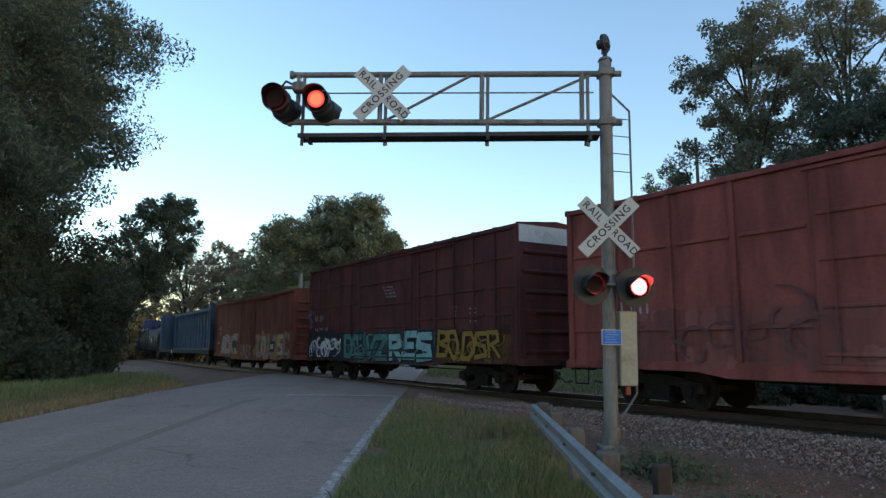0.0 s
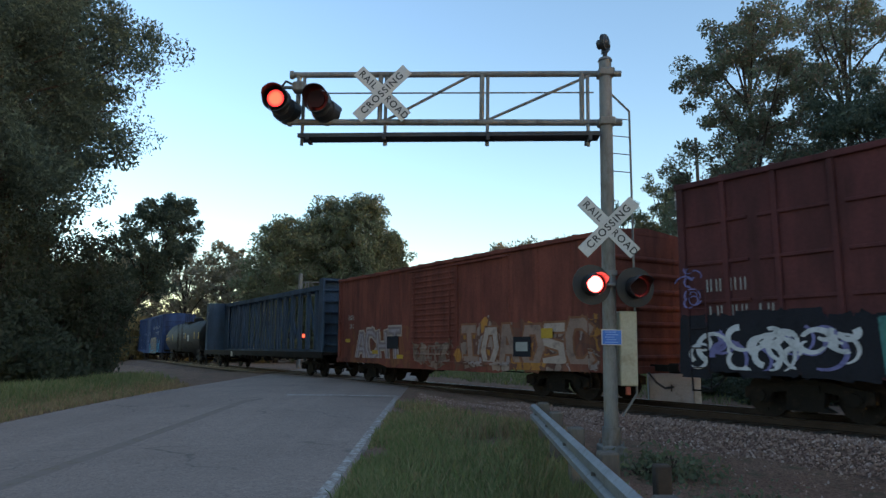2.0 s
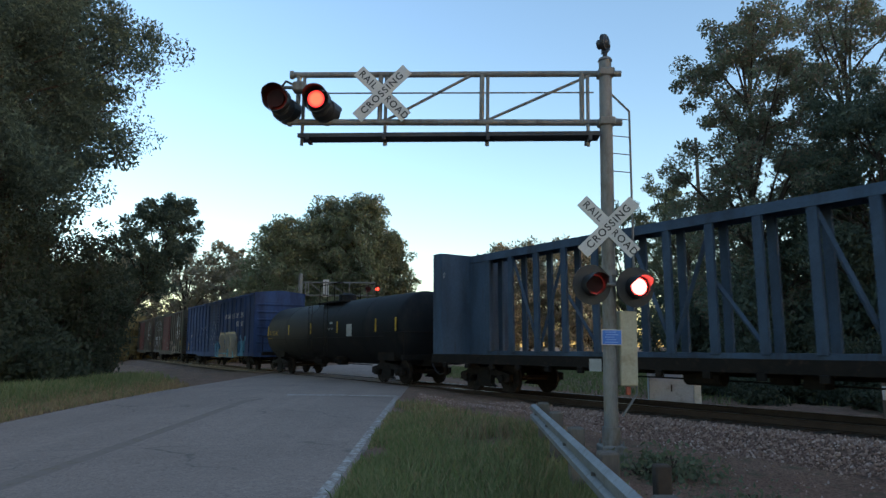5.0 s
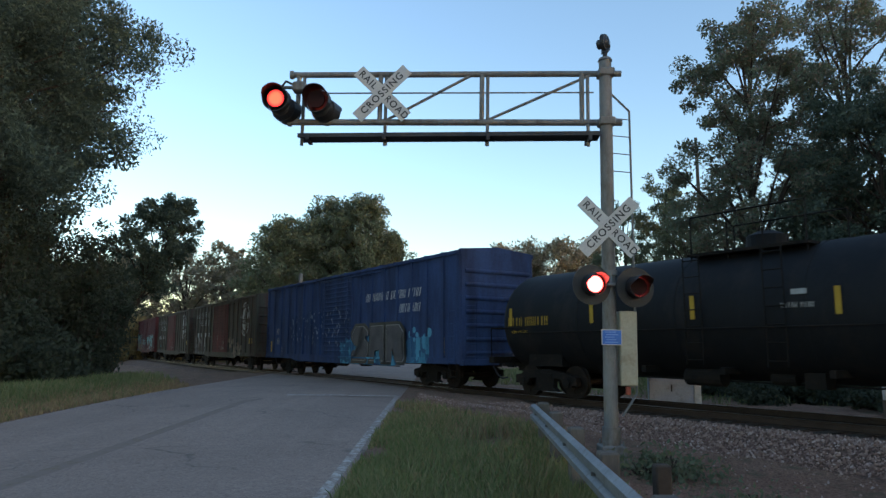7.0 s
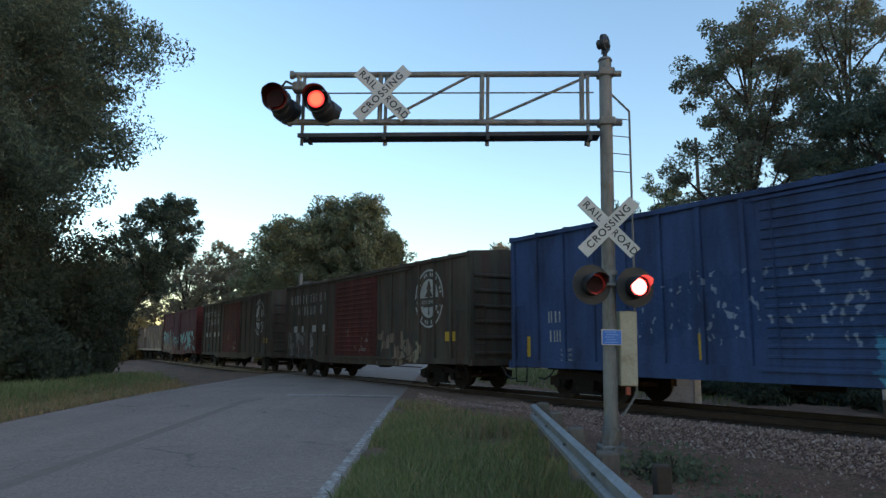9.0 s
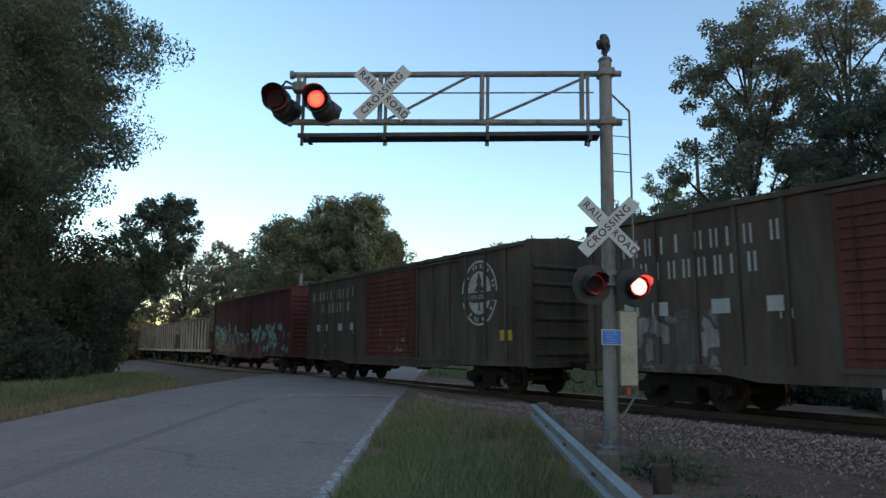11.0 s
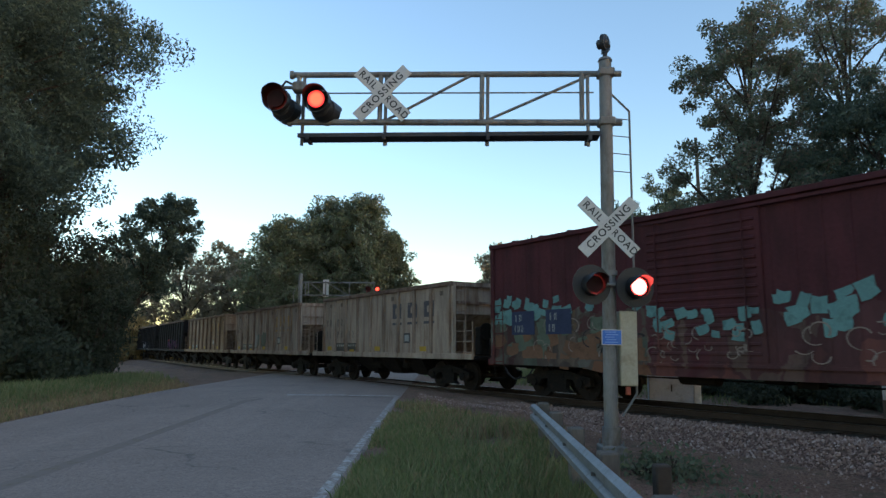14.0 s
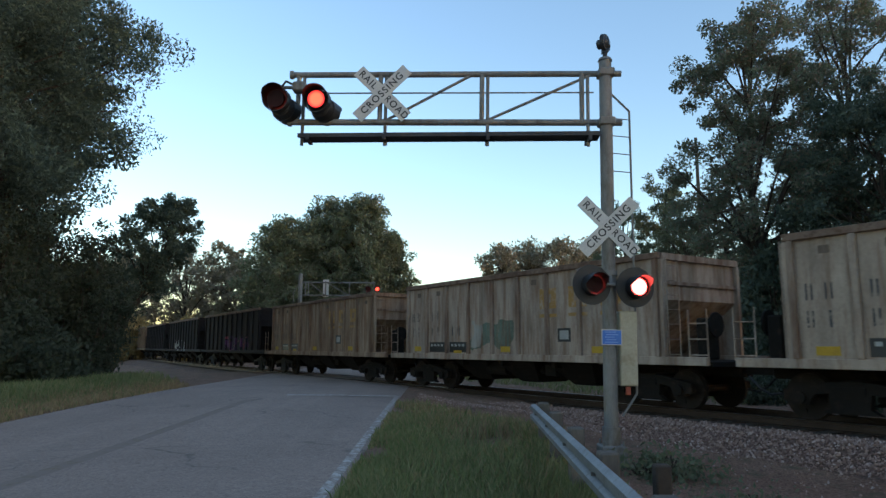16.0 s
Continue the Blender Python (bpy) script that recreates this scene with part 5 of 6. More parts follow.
    for k, (f, r) in enumerate(((-20.05, -36.1), (-38.3, -54.2))):
        tags = [(-7.6, -4.4, 0.85, 2.1, (0.1, 0.1, 0.09), 1.8, 3, [(0.35, 0.34, 0.32), (0.25, 0.24, 0.23), (0.12, 0.13, 0.12)]),
                (1.9, 5.2, 0.8, 1.9, (0.06, 0.07, 0.06), 2.0, 8, [(0.3, 0.24, 0.18), (0.06, 0.07, 0.06), (0.35, 0.3, 0.2), (0.07, 0.075, 0.065)])] if k == 0 else \
               [(-6.6, -5.2, 1.0, 1.6, (0.06, 0.07, 0.06), 2.0, 3, [TEAL, (0.06, 0.07, 0.06)])]
        green = car_paint("dull_green_paint" if k == 0 else "grimy_green_paint", (0.072, 0.074, 0.057), (0.098, 0.098, 0.077), (0.095, 0.05, 0.04), 1.05, tags)
        c, h = boxcar("dull green boxcar with rusty red doors and a white round emblem", f, r, 0.85, 4.3, green, red_door, posts=16, ribs=6, door=(-2.05, 1.8))
        bars(c, -7.4, 3.42, 0.4, (6, 4, 1), letter_white, 0, 0.85)
        bars(c, -6.4, 2.85, 0.4, (8,), letter_white, 0, 0.85)
        for i, x in enumerate((-6.9, -6.1, -4.6, -3.4)):
            patch(c, "white_stencil", x, x + 0.42, 2.05, 2.35, letter_white)
        bars(c, -3.2, 1.9, 0.2, (1, 1), letter_white)
        # emblem: rim, ring of worn marks, pale disc with a dark tree and a pointed band
        ex, ez = 5.6, 3.0
        bm = bmesh.new()
        for i in range(36):
            a0, a1 = 2 * math.pi * i / 36, 2 * math.pi * (i + 1) / 36
            bm.faces.new([bm.verts.new((ex + rr * 0.9 * math.cos(a), -1.4565, ez + rr * math.sin(a))) for rr, a in ((0.93, a0), (1.0, a0), (1.0, a1), (0.93, a1))])
            if i % 3 and i % 9 != 4:
                bm.faces.new([bm.verts.new((ex + rr * 0.9 * math.cos(a), -1.4565, ez + rr * math.sin(a))) for rr, a in ((0.76, a0), (0.88, a0), (0.88, a1 - 0.07), (0.76, a1 - 0.07))])
        part("emblem_ring", bm, letter_white, c, "worn white round emblem")
        bm = bmesh.new()
        bmesh.ops.create_circle(bm, cap_ends=True, segments=36, radius=0.66, matrix=pose(ex, -1.4568, ez, 90, 0, 0) @ Matrix.Diagonal((0.9, 1, 1, 1)))
        part("emblem_disc", bm, letter_white, c)
        bm = bmesh.new()
        for z0, z1, w in ((-0.55, -0.3, 0.05), (-0.3, 0.1, 0.36), (0.05, 0.36, 0.26), (0.3, 0.6, 0.16)):
            bm.faces.new([bm.verts.new((ex + dx, -1.4585 - 0.0003 * w, ez + dz)) for dx, dz in ((-w, z0), (w, z0), (0.03, z1), (-0.03, z1))])
        part("emblem_tree", bm, green, c)
        bm = bmesh.new()
        bm.faces.new([bm.verts.new((ex + dx, -1.4605, ez + dz)) for dx, dz in ((-1.02, -0.12), (-0.85, -0.26), (0.85, -0.26), (1.02, -0.12), (0.85, 0.02), (-0.85, 0.02))])
        part("emblem_band", bm, green, c)
        bars(c, ex - 0.8, ez - 0.19, 0.13, (4, 4, 4), letter_white, y=-1.463, gap=0.2)
        patch(c, "yellow_panel", 6.6, 7.2, 1.55, 1.85, letter_yellow)
    # maroon with teal pieces
    teal = (0.17, 0.37, 0.37)
    m2 = car_paint("maroon_paint", (0.085, 0.028, 0.032), (0.11, 0.036, 0.04), (0.06, 0.026, 0.024), 0.25,
                   [(-7.9, -1.9, 0.55, 2.3, (0.1, 0.08, 0.065), 1.7, 4, [(0.15, 0.12, 0.09), (0.09, 0.11, 0.085), (0.17, 0.085, 0.05), (0.12, 0.12, 0.1), (0.1, 0.05, 0.045), (0.14, 0.1, 0.06)]),
                    (-1.9, 7.6, 0.55, 2.1, (0.09, 0.04, 0.04), 1.5, 2, [(0.12, 0.05, 0.045), (0.15, 0.06, 0.05), (0.1, 0.045, 0.045), (0.13, 0.085, 0.07), (0.085, 0.03, 0.034)])])
    # ends: lighter copy of the maroon, their stronger light put into the colour
    m2_lit = car_paint("maroon_lit_end_paint", (0.12, 0.036, 0.034), (0.15, 0.045, 0.04), (0.07, 0.03, 0.026), 0.25)
    c, h = boxcar("maroon boxcar with patches of teal graffiti", -56.45, -71.8, 0.9, 4.32, m2, posts=30, ribs=13, smooth=True, end_paint=m2_lit, door=(-1.95, 0.87))
    plate = surface("dark_blue_plate", (0.03, 0.04, 0.08), (0.04, 0.05, 0.1), 0.6, 0, 2, 20, None, 0, 0.05)
    aqua, chalk, tar = spray_paint("aqua_spray", (0.125, 0.235, 0.225)), spray_paint("chalk_spray", (0.24, 0.19, 0.16)), spray_paint("tar_spray", (0.03, 0.025, 0.025))
    umber, moss = spray_paint("umber_spray", (0.16, 0.085, 0.05)), spray_paint("moss_spray", (0.1, 0.12, 0.085))
    blots(c, 16, (-7.5, -6.4), lambda k: (2.05, 2.75), aqua, 31)
    blots(c, 14, (-6.2, -2.2), lambda k: (2.25, 2.55 + 0.25 * k), aqua, 32)
    blots(c, 22, (-1.8, 0.8), lambda k: (1.55, 2.2), aqua, 33, 0.17, -1.54)
    blots(c, 30, (1.1, 5.2), lambda k: (1.75 - 0.2 * k, 2.35 + 0.2 * k), aqua, 34)
    blots(c, 24, (4.6, 7.4), lambda k: (1.2, 2.4 + 0.75 * k), aqua, 35, 0.23)
    blots(c, 6, (3.0, 7.3), lambda k: (0.95, 1.5), aqua, 36)
    blots(c, 26, (-7.4, -2.1), lambda k: (1.0, 1.7), umber, 37, 0.3, -1.4575)
    blots(c, 22, (-7.4, -2.1), lambda k: (1.0, 2.0), moss, 38, 0.3, -1.4562)
    swirls(c, 26, (-7.2, -2.2), (1.1, 2.1), chalk, 41, -1.4605, 0.2, 0.6)
    swirls(c, 7, (-4.0, -2.1), (1.2, 2.2), tar, 42, -1.4615)
    swirls(c, 24, (-1.8, 0.7), (1.1, 1.8), chalk, 43, -1.542, 0.13, 0.6)
    swirls(c, 22, (1.2, 6.8), (1.05, 1.75), chalk, 44, -1.4605, 0.2, 0.6)
    swirls(c, 4, (4.0, 6.0), (1.1, 1.5), tar, 45, -1.4615, 0.4)
    for x, n in ((-6.7, 3), (-5.3, 2)):
        patch(c, "number_plate", x, x + 0.95, 1.7, 2.35, plate, -1.47)
        bars(c, x + 0.14, 2.07, 0.19, (2,), letter_white, y=-1.475, gap=0.9)
        bars(c, x + 0.1, 1.77, 0.19, (n,), letter_white, y=-1.475, gap=0.5)
    # pale hoppers
    rust = (0.17, 0.085, 0.045)
    for k, (f, r) in enumerate(((-73.9, -84.05), (-87.0, -97.9), (-100.6, -112.2))):
        a = [(0.38, 0.3, 0.235), (0.38, 0.305, 0.245), (0.35, 0.26, 0.185)][k]
        tags = [] if k != 1 else [(-1.6, 0.3, 1.3, 2.1, (0.1, 0.15, 0.12), 1.4, 3, [(0.11, 0.17, 0.14), (0.33, 0.33, 0.3), (0.12, 0.18, 0.15)])]
        p = car_paint("pale_grey_hopper_paint" if k == 0 else "rusty_pale_hopper_paint", a, tuple(x * 1.2 for x in a), rust, 0.62 + 0.2 * k, tags, soot=0.6)
        pp = car_paint("rusted_post_paint", tuple(x * 0.95 for x in a), tuple(x * 1.1 for x in a), (0.13, 0.065, 0.04), 1.05 + 0.15 * k, soot=0.5)
        c, h = hopper(f, r, p, "pale grey rust-streaked open-top hopper car", pp, posts=9)
        ink = surface("faded_grey_ink", (0.085, 0.08, 0.085), (0.11, 0.105, 0.11), 0.8, 0, 2, 20, a, 0.25, 0.05) if k == 0 else surface("faded_yellow_ink", (0.36, 0.2, 0.06), (0.32, 0.2, 0.08), 0.8, 0, 2, 20, a, 0.45, 0.05)
        for i in range(3):
            x = 1.18 + i * 1.1 + 0.3 * (k > 0)
            part("company_mark", boxes((x, x + 0.2, -1.4475, -1.445, 2.38, 2.92), (x + 0.44, x + 0.64, -1.4475, -1.445, 2.38, 2.92), (x + 0.2, x + 0.44, -1.4475, -1.445, 2.76, 2.92), (x + 0.2, x + 0.44, -1.4475, -1.445, 2.38, 2.54)), ink, c)
            patch(c, "lettering_underline", x - 0.02, x + 0.66, 2.15, 2.24, ink, -1.447)
        dark = surface("dark_ink", (0.06, 0.06, 0.06), (0.08, 0.08, 0.08), 0.8, 0, 2, 20, a, 0.35, 0.05)
        pitch = (f - r - 0.16) / 9
        left = (r - f) / 2 + 0.08
        for i in range(3):
            if i < 2:
                bars(c, left + i * pitch + 0.2, 2.22, 0.3, (2,), dark, y=-1.447, gap=1.3)
            bars(c, left + i * pitch + 0.2, 1.72, 0.3, (2,), dark, y=-1.447, gap=1.3)
        for i in (1, 2):
            s = patch(c, "stencil_panel", left + i * pitch + 0.12, left + (i + 1) * pitch - 0.12, 1.2, 1.52, sign_black, -1.445)
            for j in range(4):
                x = left + i * pitch + 0.2 + 0.2 * j
                patch(c, "stencil_mark", x, x + 0.12, 1.38, 1.46, letter_white, -1.447)
        for i in (0, 2, 4, 7):
            x = left + (i + 0.3) * pitch
            patch(c, "yellow_panel", x, x + 0.42, 1.22 if i != 2 else 1.17, 1.38 if i != 2 else 1.26, letter_yellow, -1.4505)
        patch(c, "notice_plate", left + 6.3 * pitch, left + 6.7 * pitch, 1.5, 1.85, sign_black, -1.445)
        patch(c, "notice_sheet", left + 6.36 * pitch, left + 6.64 * pitch, 1.56, 1.79, letter_white, -1.447)
        for i in (0, 1, 5, 8):
            patch(c, "rust_spot", left + (i + 0.45) * pitch, left + (i + 0.63) * pitch, 3.05, 3.2, post_wood, -1.4465)
    # dark hoppers, then a rusty one
    for k, (f, r) in enumerate(((-114.6, -127.4), (-130.0, -142.6), (-145.2, -157.6), (-160.2, -172.8), (-175.4, -188.0))):
        if k < 3:
            tags = [(-1.0, 4.2, 1.15, 2.0, BLACKISH, 2.0, 2, [(0.22, 0.05, 0.07), (0.1, 0.04, 0.1), (0.25, 0.1, 0.12), (0.05, 0.03, 0.06)])] if k == 0 else \
                   [(-3.2, 1.5, 1.15, 1.9, BLACKISH, 1.9, 5, [(0.45, 0.45, 0.45), BLACKISH, (0.3, 0.3, 0.3)])] if k == 1 else []
            p = car_paint("sooty_black_hopper_paint", (0.017, 0.015, 0.016), (0.028, 0.023, 0.022), (0.05, 0.028, 0.02), 0.35, tags)
            hopper(f, r, p, "sooty black open-top hopper car", posts=11, zt=3.5)
        else:
            p = car_paint("tan_hopper_paint", (0.24, 0.17, 0.11), (0.28, 0.2, 0.13), (0.14, 0.06, 0.035), 0.7)
            hopper(f, r, p, "rusty tan open-top hopper car", posts=11, zt=3.5)


more_cars()


# ---- trees ----
def leaf_cloud(name, centres, radii, per, leaf, material, parent, seed, squash=0.8):
    """Many small leaf blades round clump centres."""
    rng = np.random.default_rng(seed)
    c = np.repeat(np.asarray(centres), per, 0)
    rr = np.repeat(np.asarray(radii), per)
    d = rng.normal(0, 1, c.shape)
    d /= np.linalg.norm(d, axis=1)[:, None]
    pos = c + d * (rr * rng.random(len(rr)) ** 0.45)[:, None] * np.array([1, 1, squash])
    n = len(pos)
    a = rng.normal(0, 1, (n, 3))
    a[:, 2] -= 0.4
    a /= np.linalg.norm(a, axis=1)[:, None]
    b = np.cross(a, rng.normal(0, 1, (n, 3)))
    b /= np.linalg.norm(b, axis=1)[:, None]
    size = leaf * (0.6 + 0.8 * rng.random(n))[:, None]
    v = np.stack([pos - a * size, pos + b * size * 0.42, pos + a * size, pos - b * size * 0.42], 1).reshape(-1, 3)
    me = bpy.data.meshes.new(name)
    me.vertices.add(4 * n), me.loops.add(4 * n), me.polygons.add(n)
    me.vertices.foreach_set("co", v.ravel())
    me.loops.foreach_set("vertex_index", np.arange(4 * n))
    me.polygons.foreach_set("loop_start", np.arange(0, 4 * n, 4))
    me.update()
    me.materials.append(material)
    o = new(name, me)
    o.parent = parent
    return o


def tree(label, x, y, height, spread, material, seed, leaf=0.13, leaves=16000, bare=0.25, lobes=26, gap=0.5, lean=0.0, name="tree", depth=None, fork=0.35, clump=0.85, group="trees"):
    """A tapered trunk, forking limbs that end in clumps, and a crown of single leaves. bare: share of the height below the crown."""
    rng = random.Random(seed)
    z0 = float(ground_z(x, y)[0]) - 0.15
    t = thing(name, label, "tree", pose(x, y, z0, 0, 0, 0), group)
    depth = depth or spread
    bm = bmesh.new()
    r0 = 0.016 * height + 0.06
    pts = [Vector((0, 0, 0))]
    for i in range(1, 7):
        k = i / 6
        pts.append(Vector((lean * k + rng.uniform(-0.25, 0.25) * k, rng.uniform(-0.25, 0.25) * k, height * 0.82 * k)))
    for i in range(6):
        rod(bm, pts[i], pts[i + 1], r0 * (1 - 0.14 * i), 9, r0 * (1 - 0.14 * (i + 1)), False)
    tips, radii = [], []
    for i in range(lobes):
        k = bare + (1 - bare) * ((i + 0.5) / lobes)
        zc = height * k
        env = math.sin(math.pi * min(1, (k - bare) / (1 - bare) * 0.86 + 0.12)) ** 0.6
        a = i * 2.4 + rng.uniform(-0.4, 0.4)
        rr = spread * env * rng.uniform(0.45, 1.0)
        tip = Vector((math.cos(a) * rr + lean * k, math.sin(a) * rr * depth / spread, min(zc + rng.uniform(-0.4, 0.4), height - 0.5)))
        kk = max(0.12, k - fork * rng.uniform(0.4, 0.9))
        j = min(5, int(kk / 0.82 * 6))
        root = pts[j].lerp(pts[j + 1], 0.5)
        mid = root.lerp(tip, 0.5) + Vector((0, 0, 0.08 * height * rng.random()))
        rl = r0 * (0.42 - 0.25 * k)
        rod(bm, root, mid, rl, 6, rl * 0.7, False), rod(bm, mid, tip, rl * 0.7, 6, rl * 0.25, False)
        n = 5 + rng.randrange(4)
        for _ in range(n):
            f = rng.uniform(0.35, 1.12)
            p = mid.lerp(tip, f) + Vector([max(-1.2, min(1.2, rng.gauss(0, q))) for q in (1, 1, 0.7)]) * spread * 0.17
            tips.append((p.x, p.y, min(p.z, height)))
            radii.append(spread * 0.17 * clump * rng.uniform(0.6, 1.25))
            if rng.random() < 0.5:
                rod(bm, tip.lerp(mid, 0.3), p, rl * 0.25, 4, rl * 0.1, False)
    part("trunk", bm, bark, t, "grey-brown trunk with forking limbs")
    leaf_cloud("crown", tips, radii, max(4, leaves // len(tips)), leaf, material, t, seed)
    return t


def bush(label, x, y, w, d, h, material, seed, leaf=0.1, leaves=9000, group="undergrowth"):
    rng = random.Random(seed)
    z0 = float(ground_z(x, y)[0]) - 0.1
    t = thing("bush", label, "bush", pose(x, y, z0), group)
    bm, tips, radii = bmesh.new(), [], []
    for i in range(26):
        px, py = rng.uniform(-w, w), rng.uniform(-d, d)
        top = h * (1 - 0.5 * (px / w) ** 2) * rng.uniform(0.6, 1.0)
        rod(bm, (px * 0.5, py * 0.5, 0), (px, py, top * 0.85), 0.03 + 0.006 * h, 5, 0.012, False)
        for k in range(6):
            q = rng.uniform(0.1, 1.0)
            tips.append((px * (0.6 + 0.4 * q) + rng.gauss(0, 0.3), py + rng.gauss(0, 0.3), top * q))
            radii.append(rng.uniform(0.35, 0.8) * min(1.2, 0.25 * h + 0.3))
    part("branchwork", bm, bark, t)
    leaf_cloud("foliage", tips, radii, leaves // len(tips), leaf, material, t, seed)
    return t


def woods():
    oak = "large dark oak with drooping branches beside the road"
    tree(oak, -19.7, 26, 18.5, 6.3, leaf_oak, 1, 0.085, 120000, 0.4, 52, clump=1.05)
    tree(oak, -21.6, 33, 23.5, 6.3, leaf_oak, 2, 0.105, 95000, 0.44, 52, clump=1.05)
    tree(oak, -25.5, 36, 22, 7, leaf_oak, 3, 0.16, 30000, 0.32, 40)
    tree(oak, -20.0, 20, 16, 5.5, leaf_oak, 4, 0.08, 60000, 0.42, 36)
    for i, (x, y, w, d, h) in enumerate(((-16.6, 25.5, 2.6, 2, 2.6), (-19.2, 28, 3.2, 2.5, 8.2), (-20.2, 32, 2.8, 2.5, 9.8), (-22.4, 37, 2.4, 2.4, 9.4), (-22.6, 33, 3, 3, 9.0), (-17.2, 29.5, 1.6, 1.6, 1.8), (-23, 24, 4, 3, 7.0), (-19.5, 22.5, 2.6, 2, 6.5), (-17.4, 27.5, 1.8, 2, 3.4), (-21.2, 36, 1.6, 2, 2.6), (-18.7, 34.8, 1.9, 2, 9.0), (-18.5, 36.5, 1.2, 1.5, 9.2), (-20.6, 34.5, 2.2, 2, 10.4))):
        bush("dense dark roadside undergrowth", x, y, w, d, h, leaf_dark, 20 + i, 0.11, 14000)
    tree("small airy roadside tree with a leaning trunk", -23.0, 46, 11.9, 3.0, leaf_oak, 9, 0.12, 22000, 0.46, 32, lean=4.6, clump=1.1)
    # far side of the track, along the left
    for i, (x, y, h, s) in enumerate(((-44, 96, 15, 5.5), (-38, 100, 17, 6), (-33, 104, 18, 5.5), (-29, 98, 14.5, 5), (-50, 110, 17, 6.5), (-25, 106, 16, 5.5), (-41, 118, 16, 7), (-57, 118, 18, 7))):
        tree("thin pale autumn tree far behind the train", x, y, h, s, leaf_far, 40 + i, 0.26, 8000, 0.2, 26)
    for i, (x, y, w, h) in enumerate(((-38, 84, 4, 7.5), (-31, 84, 4, 6), (-45, 88, 4, 8), (-25, 86, 4, 5))):
        bush("yellowing brush beside the track", x, y, w, 2.5, h, leaf_yellow, 60 + i, 0.22, 6000)
    # middle distance
    for i, (x, y, h, s) in enumerate(((-20.5, 84, 17.5, 5.2), (-14.2, 86, 20.5, 5.6), (-9.8, 84, 20.8, 5.2), (-6.8, 85, 16, 4), (-17, 92, 19, 6))):
        tree("full green tree behind the crossing", x, y, h, s, leaf_green, 70 + i, 0.2, 36000, 0.08, 70, clump=1.25)
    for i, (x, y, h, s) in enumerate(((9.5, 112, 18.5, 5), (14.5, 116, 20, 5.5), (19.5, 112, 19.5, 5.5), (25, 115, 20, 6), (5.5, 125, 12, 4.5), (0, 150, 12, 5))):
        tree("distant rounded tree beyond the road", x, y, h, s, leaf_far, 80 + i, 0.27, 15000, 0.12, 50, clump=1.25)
    # right, beyond the track
    for i, (x, y, h, s, mt, n) in enumerate(((16.8, 36, 20, 5.4, leaf_autumn, 38000), (23.5, 38, 23, 6, leaf_autumn, 30000), (20.5, 31, 14, 5, leaf_oak, 26000), (19, 52, 13, 4.5, leaf_green, 16000), (15.6, 58, 14.5, 3.0, leaf_green, 12000), (19.3, 58, 16.8, 3.3, leaf_green, 16000), (27, 33, 18, 6, leaf_autumn, 22000), (25, 46, 17, 6, leaf_oak, 16000))):
        tree("tall tree with turning leaves behind the track" if mt is leaf_autumn else "green tree behind the track", x, y, h, s, mt, 90 + i, 0.11, n * 3 // 2, 0.16, 40, clump=0.82)
    for i, (x, y, w, h) in enumerate(((16.8, 34, 3, 9.5), (20.8, 32, 3.5, 10), (25.0, 30, 3.5, 10), (15.2, 41, 2.6, 7), (20, 40, 4, 11), (12.0, 28.5, 2.6, 1.8), (15.5, 25.5, 2.8, 2.2), (19.5, 22.5, 3, 2.8), (14.5, 30, 2.5, 3.2), (10.0, 24.5, 1.8, 1.0), (12.6, 22.0, 2.2, 1.3), (16.0, 19.8, 2.6, 1.7), (13.2, 18.2, 2.0, 1.0), (10.4, 21.8, 1.6, 0.8), (15.4, 14.6, 2.0, 1.0), (17.8, 11.2, 2.0, 1.1))):
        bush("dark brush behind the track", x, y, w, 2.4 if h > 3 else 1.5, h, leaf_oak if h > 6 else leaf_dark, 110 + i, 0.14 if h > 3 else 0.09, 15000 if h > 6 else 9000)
    # unseen trees added beside and behind the road to shade the car ends
    for i, (x, y, h, s) in enumerate(((24, 17, 17, 6), (31, 24, 19, 7), (22, 4, 16, 6), (17, -9, 17, 6), (33, 9, 19, 7))):
        tree("tall unseen tree added to shade the cars", x, y, h, s, leaf_oak, 140 + i, 0.28, 7000, 0.12, 30)
    bush("low green weeds at the foot of the signal", 3.2, 10.3, 0.5, 0.35, 0.5, leaf_green, 130, 0.05, 1600)
    bush("low green weeds on the stony verge", 3.6, 8.2, 0.3, 0.3, 0.3, leaf_green, 131, 0.04, 700)


woods()


# ---- grass ----
def grass(name, label, n, place, material, tall, seed):
    rng = np.random.default_rng(seed)
    x, y, k = place(rng, n)
    z = ground_z(x, y) - 0.02
    h = tall * (0.35 + 0.9 * rng.random(len(x))) * k
    a = rng.random(len(x)) * 2 * np.pi
    w = 0.006 + 0.006 * rng.random(len(x)) + 0.0006 * y
    dx, dy = np.cos(a) * w, np.sin(a) * w
    bx, by = rng.normal(0, 0.3, len(x)) * h, rng.normal(0, 0.3, len(x)) * h
    v = np.stack([np.stack([x - dx, y - dy, z], 1), np.stack([x + dx, y + dy, z], 1), np.stack([x + dx * 0.7 + bx * 0.4, y + dy * 0.7 + by * 0.4, z + h * 0.6], 1),
                  np.stack([x - dx * 0.7 + bx * 0.4, y - dy * 0.7 + by * 0.4, z + h * 0.6], 1), np.stack([x + bx, y + by, z + h], 1)], 1).reshape(-1, 3)
    m = len(x)
    base = (np.arange(m) * 5)[:, None]
    f = (base + np.array([[0, 1, 2, 3]])).tolist() + (base + np.array([[3, 2, 4]])).tolist()
    tagged(soup(name, v.tolist(), f, material), label, "grass", kind="stuff")


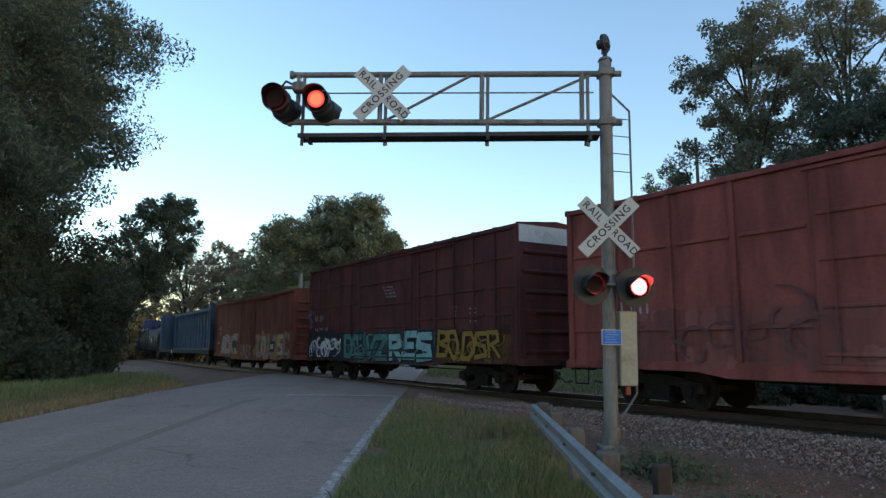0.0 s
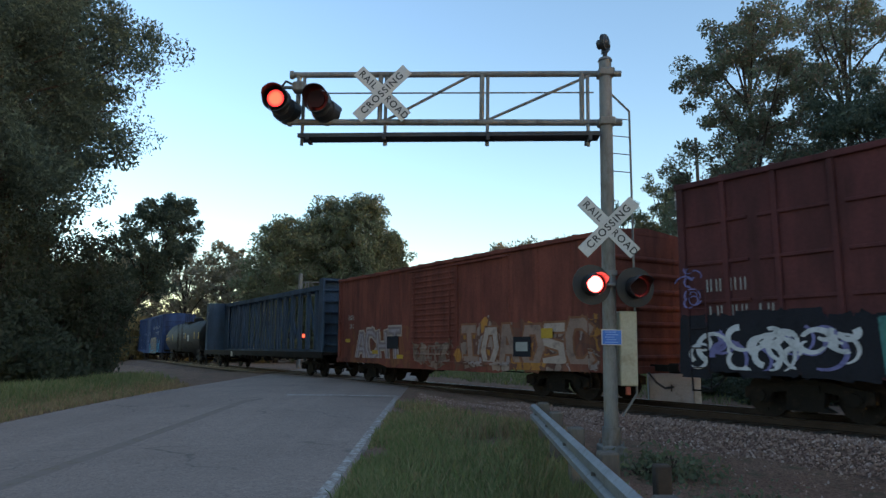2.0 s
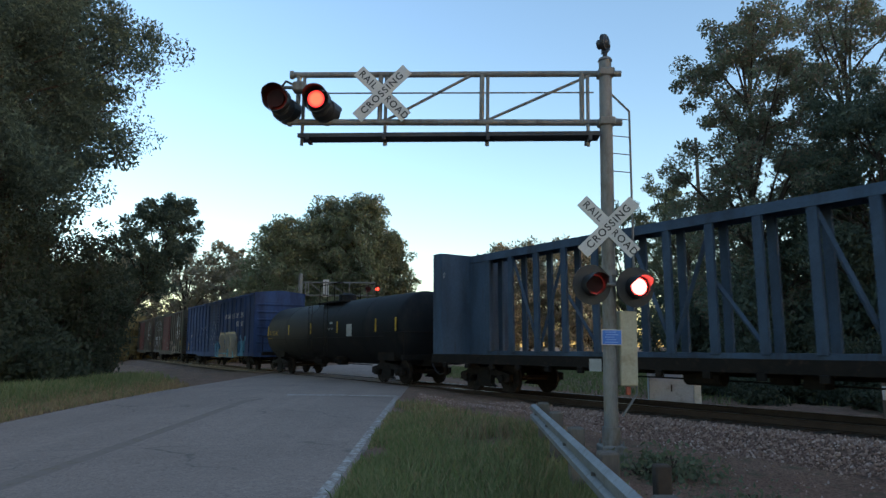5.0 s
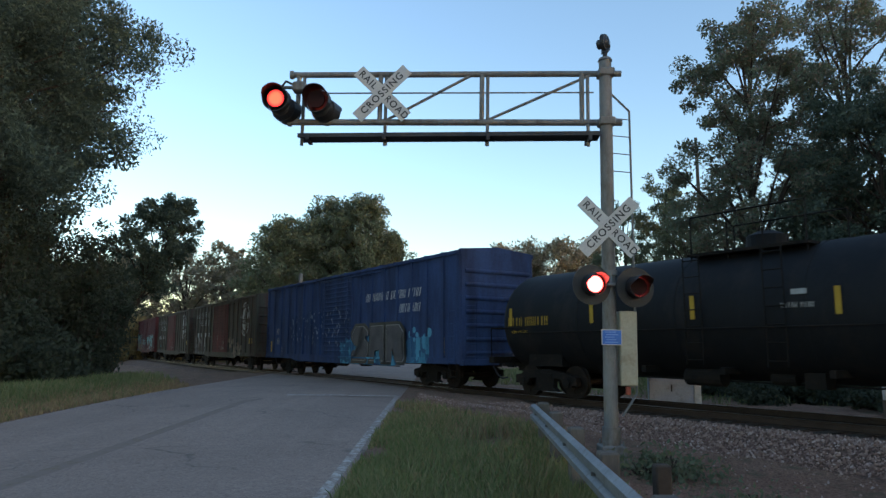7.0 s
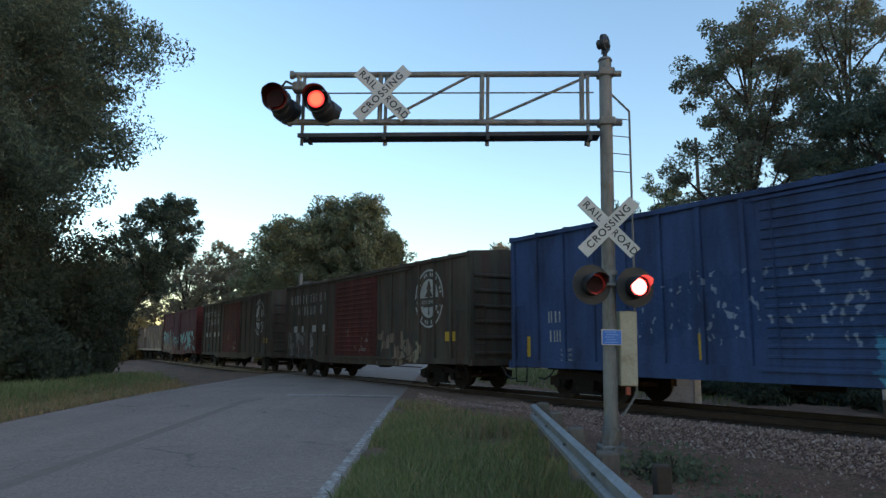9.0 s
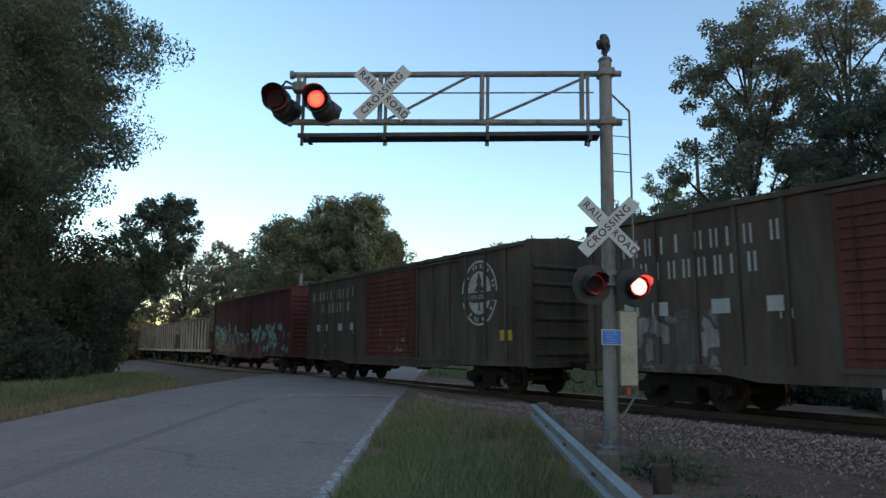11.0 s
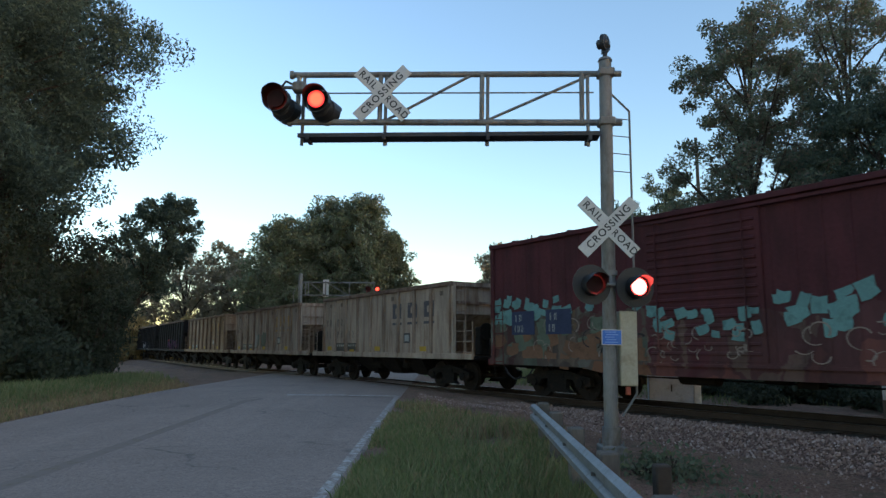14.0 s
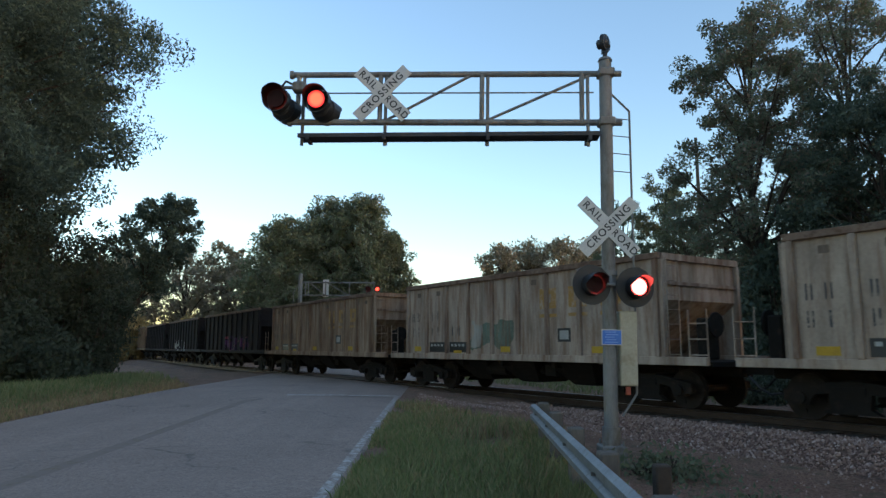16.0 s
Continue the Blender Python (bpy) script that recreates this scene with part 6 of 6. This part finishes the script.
def verge(rng, n):
    y = 4.5 + 17 * rng.random(n) ** 1.3
    x = -1.28 + (2.8 + 0.8 * rng.random(n)) * rng.random(n) ** 1.1
    g = track_gap(x, y)
    ok = (g > 4.3 + rng.random(n) * 0.8) & (x > -1.27 + 0.12 * rng.random(n))
    k = 0.55 + 0.45 * smooth_step(-1.25, -0.3, x)
    bald = np.sin(x * 2.1 + 1.3 * np.sin(y * 0.8)) * np.sin(y * 1.1 + x) > 0.25 + 0.6 * rng.random(n)
    ok &= ~(bald & (y > 9))
    return x[ok], y[ok], k[ok]


def verge_dry(rng, n):
    x, y, k = verge(rng, n)
    far = smooth_step(8.5, 13.5, y + 1.2 * np.sin(x * 2.3) + 0.8 * x)
    ok = rng.random(len(x)) < 0.22 + 0.78 * far
    return x[ok], y[ok], k[ok]


def verge_green(rng, n):
    x, y, k = verge(rng, n)
    far = smooth_step(9.5, 15.0, y + 1.2 * np.sin(x * 2.3) + 0.8 * x)
    ok = rng.random(len(x)) < 1.0 - 0.8 * far
    return x[ok], y[ok], k[ok]


def left_verge(rng, n):
    y = 9 + 34 * rng.random(n) ** 1.2
    x = -9.25 - 5.7 * rng.random(n) ** 0.9
    g = track_gap(x, y)
    ok = g > 7.2 + 2.5 * rng.random(n)
    return x[ok], y[ok], (0.5 + 1.0 * smooth_step(9.6, 12.5, -x))[ok]


def green_bank(rng, n):
    x, y, k = left_verge(rng, n)
    ok = (x < -10.0 - 1.3 * rng.random(len(x))) | (rng.random(len(x)) < 0.12)
    return x[ok], y[ok], k[ok]


def tawny_edge(rng, n):
    x, y, k = left_verge(rng, n)
    ok = x > -10.4 - 1.4 * rng.random(len(x)) - 1.5 * smooth_step(18, 12, y)
    return x[ok], y[ok], k[ok] * 0.9


def beyond(rng, n):
    y = 20 + 30 * rng.random(n)
    x = -0.9 + 22 * rng.random(n)
    g = track_gap(x, y)
    side = (x - 6.1) * 0.82 + (y - 13) * 0.56
    ok = (g > 4.0) & (side > 0)
    return x[ok], y[ok], np.ones(ok.sum())


grass("verge_grass", "uneven green grass on the verge beside the road", 62000, verge_green, grass_mat, 0.27, 5)
grass("dry_verge_grass", "dry straw-coloured grass thinning out towards the stones", 30000, verge_dry, dry_grass, 0.24, 6)
grass("roadside_grass", "green grass along the far edge of the road", 44000, green_bank, grass_mat, 0.32, 7)
grass("dry_roadside_grass", "dry tawny grass along the road's edge", 110000, tawny_edge, dry_grass, 0.26, 8)
grass("field_grass", "short green grass beyond the track", 22000, beyond, grass_mat, 0.2, 9)


# ---- what moves ----
def run(t):
    return 10.4707 * (t - 8) + 0.5 * 0.0246857 * (t - 8) ** 2


def motions():
    for car, mid, reach in CARS:
        rows = []
        for i in range(33):
            t = i * 0.5
            s = mid + run(t)
            xf, yf, _ = on_track(s + reach)
            xr, yr, _ = on_track(s - reach)
            rows.append((t, pose(float(xf + xr) / 2, float(yf + yr) / 2, 0, 0, 0, math.degrees(math.atan2(yf - yr, xf - xr)))))
        walk(car, rows)
    # wheels roll without slipping
    turns = [(i / FPS, math.degrees((run(i / FPS) - run(0)) / 0.435)) for i in range(16 * FPS + 1)]
    for wheel, dx in WHEELS:
        walk(wheel, [(t, pose(dx, 0, 0.435, 0, a, 0)) for t, a in turns])
    # the lamps flash in turn: each lens turns its lit or its dark face to the road
    period, to_left, to_right = 1.257, 0.25, 0.825
    for lens, phase in FLASH:
        showing = phase == 1
        angle = 0.0 if showing else 180.0
        rows, k = [(0.0, pose(0, 0, 0, 0, 0, angle))], 0
        events = sorted([(to_left + i * period, 0) for i in range(13)] + [(to_right + i * period, 1) for i in range(13)])
        for t, side in events:
            if t > 15.95:
                break
            f0 = round(t * FPS)
            for j in range(4):
                rows.append(((f0 + j) / FPS, pose(0, 0, 0, 0, 0, angle + 60 * j)))
            angle += 180
        rows.append((16.0, pose(0, 0, 0, 0, 0, angle)))
        walk(lens, rows)


motions()
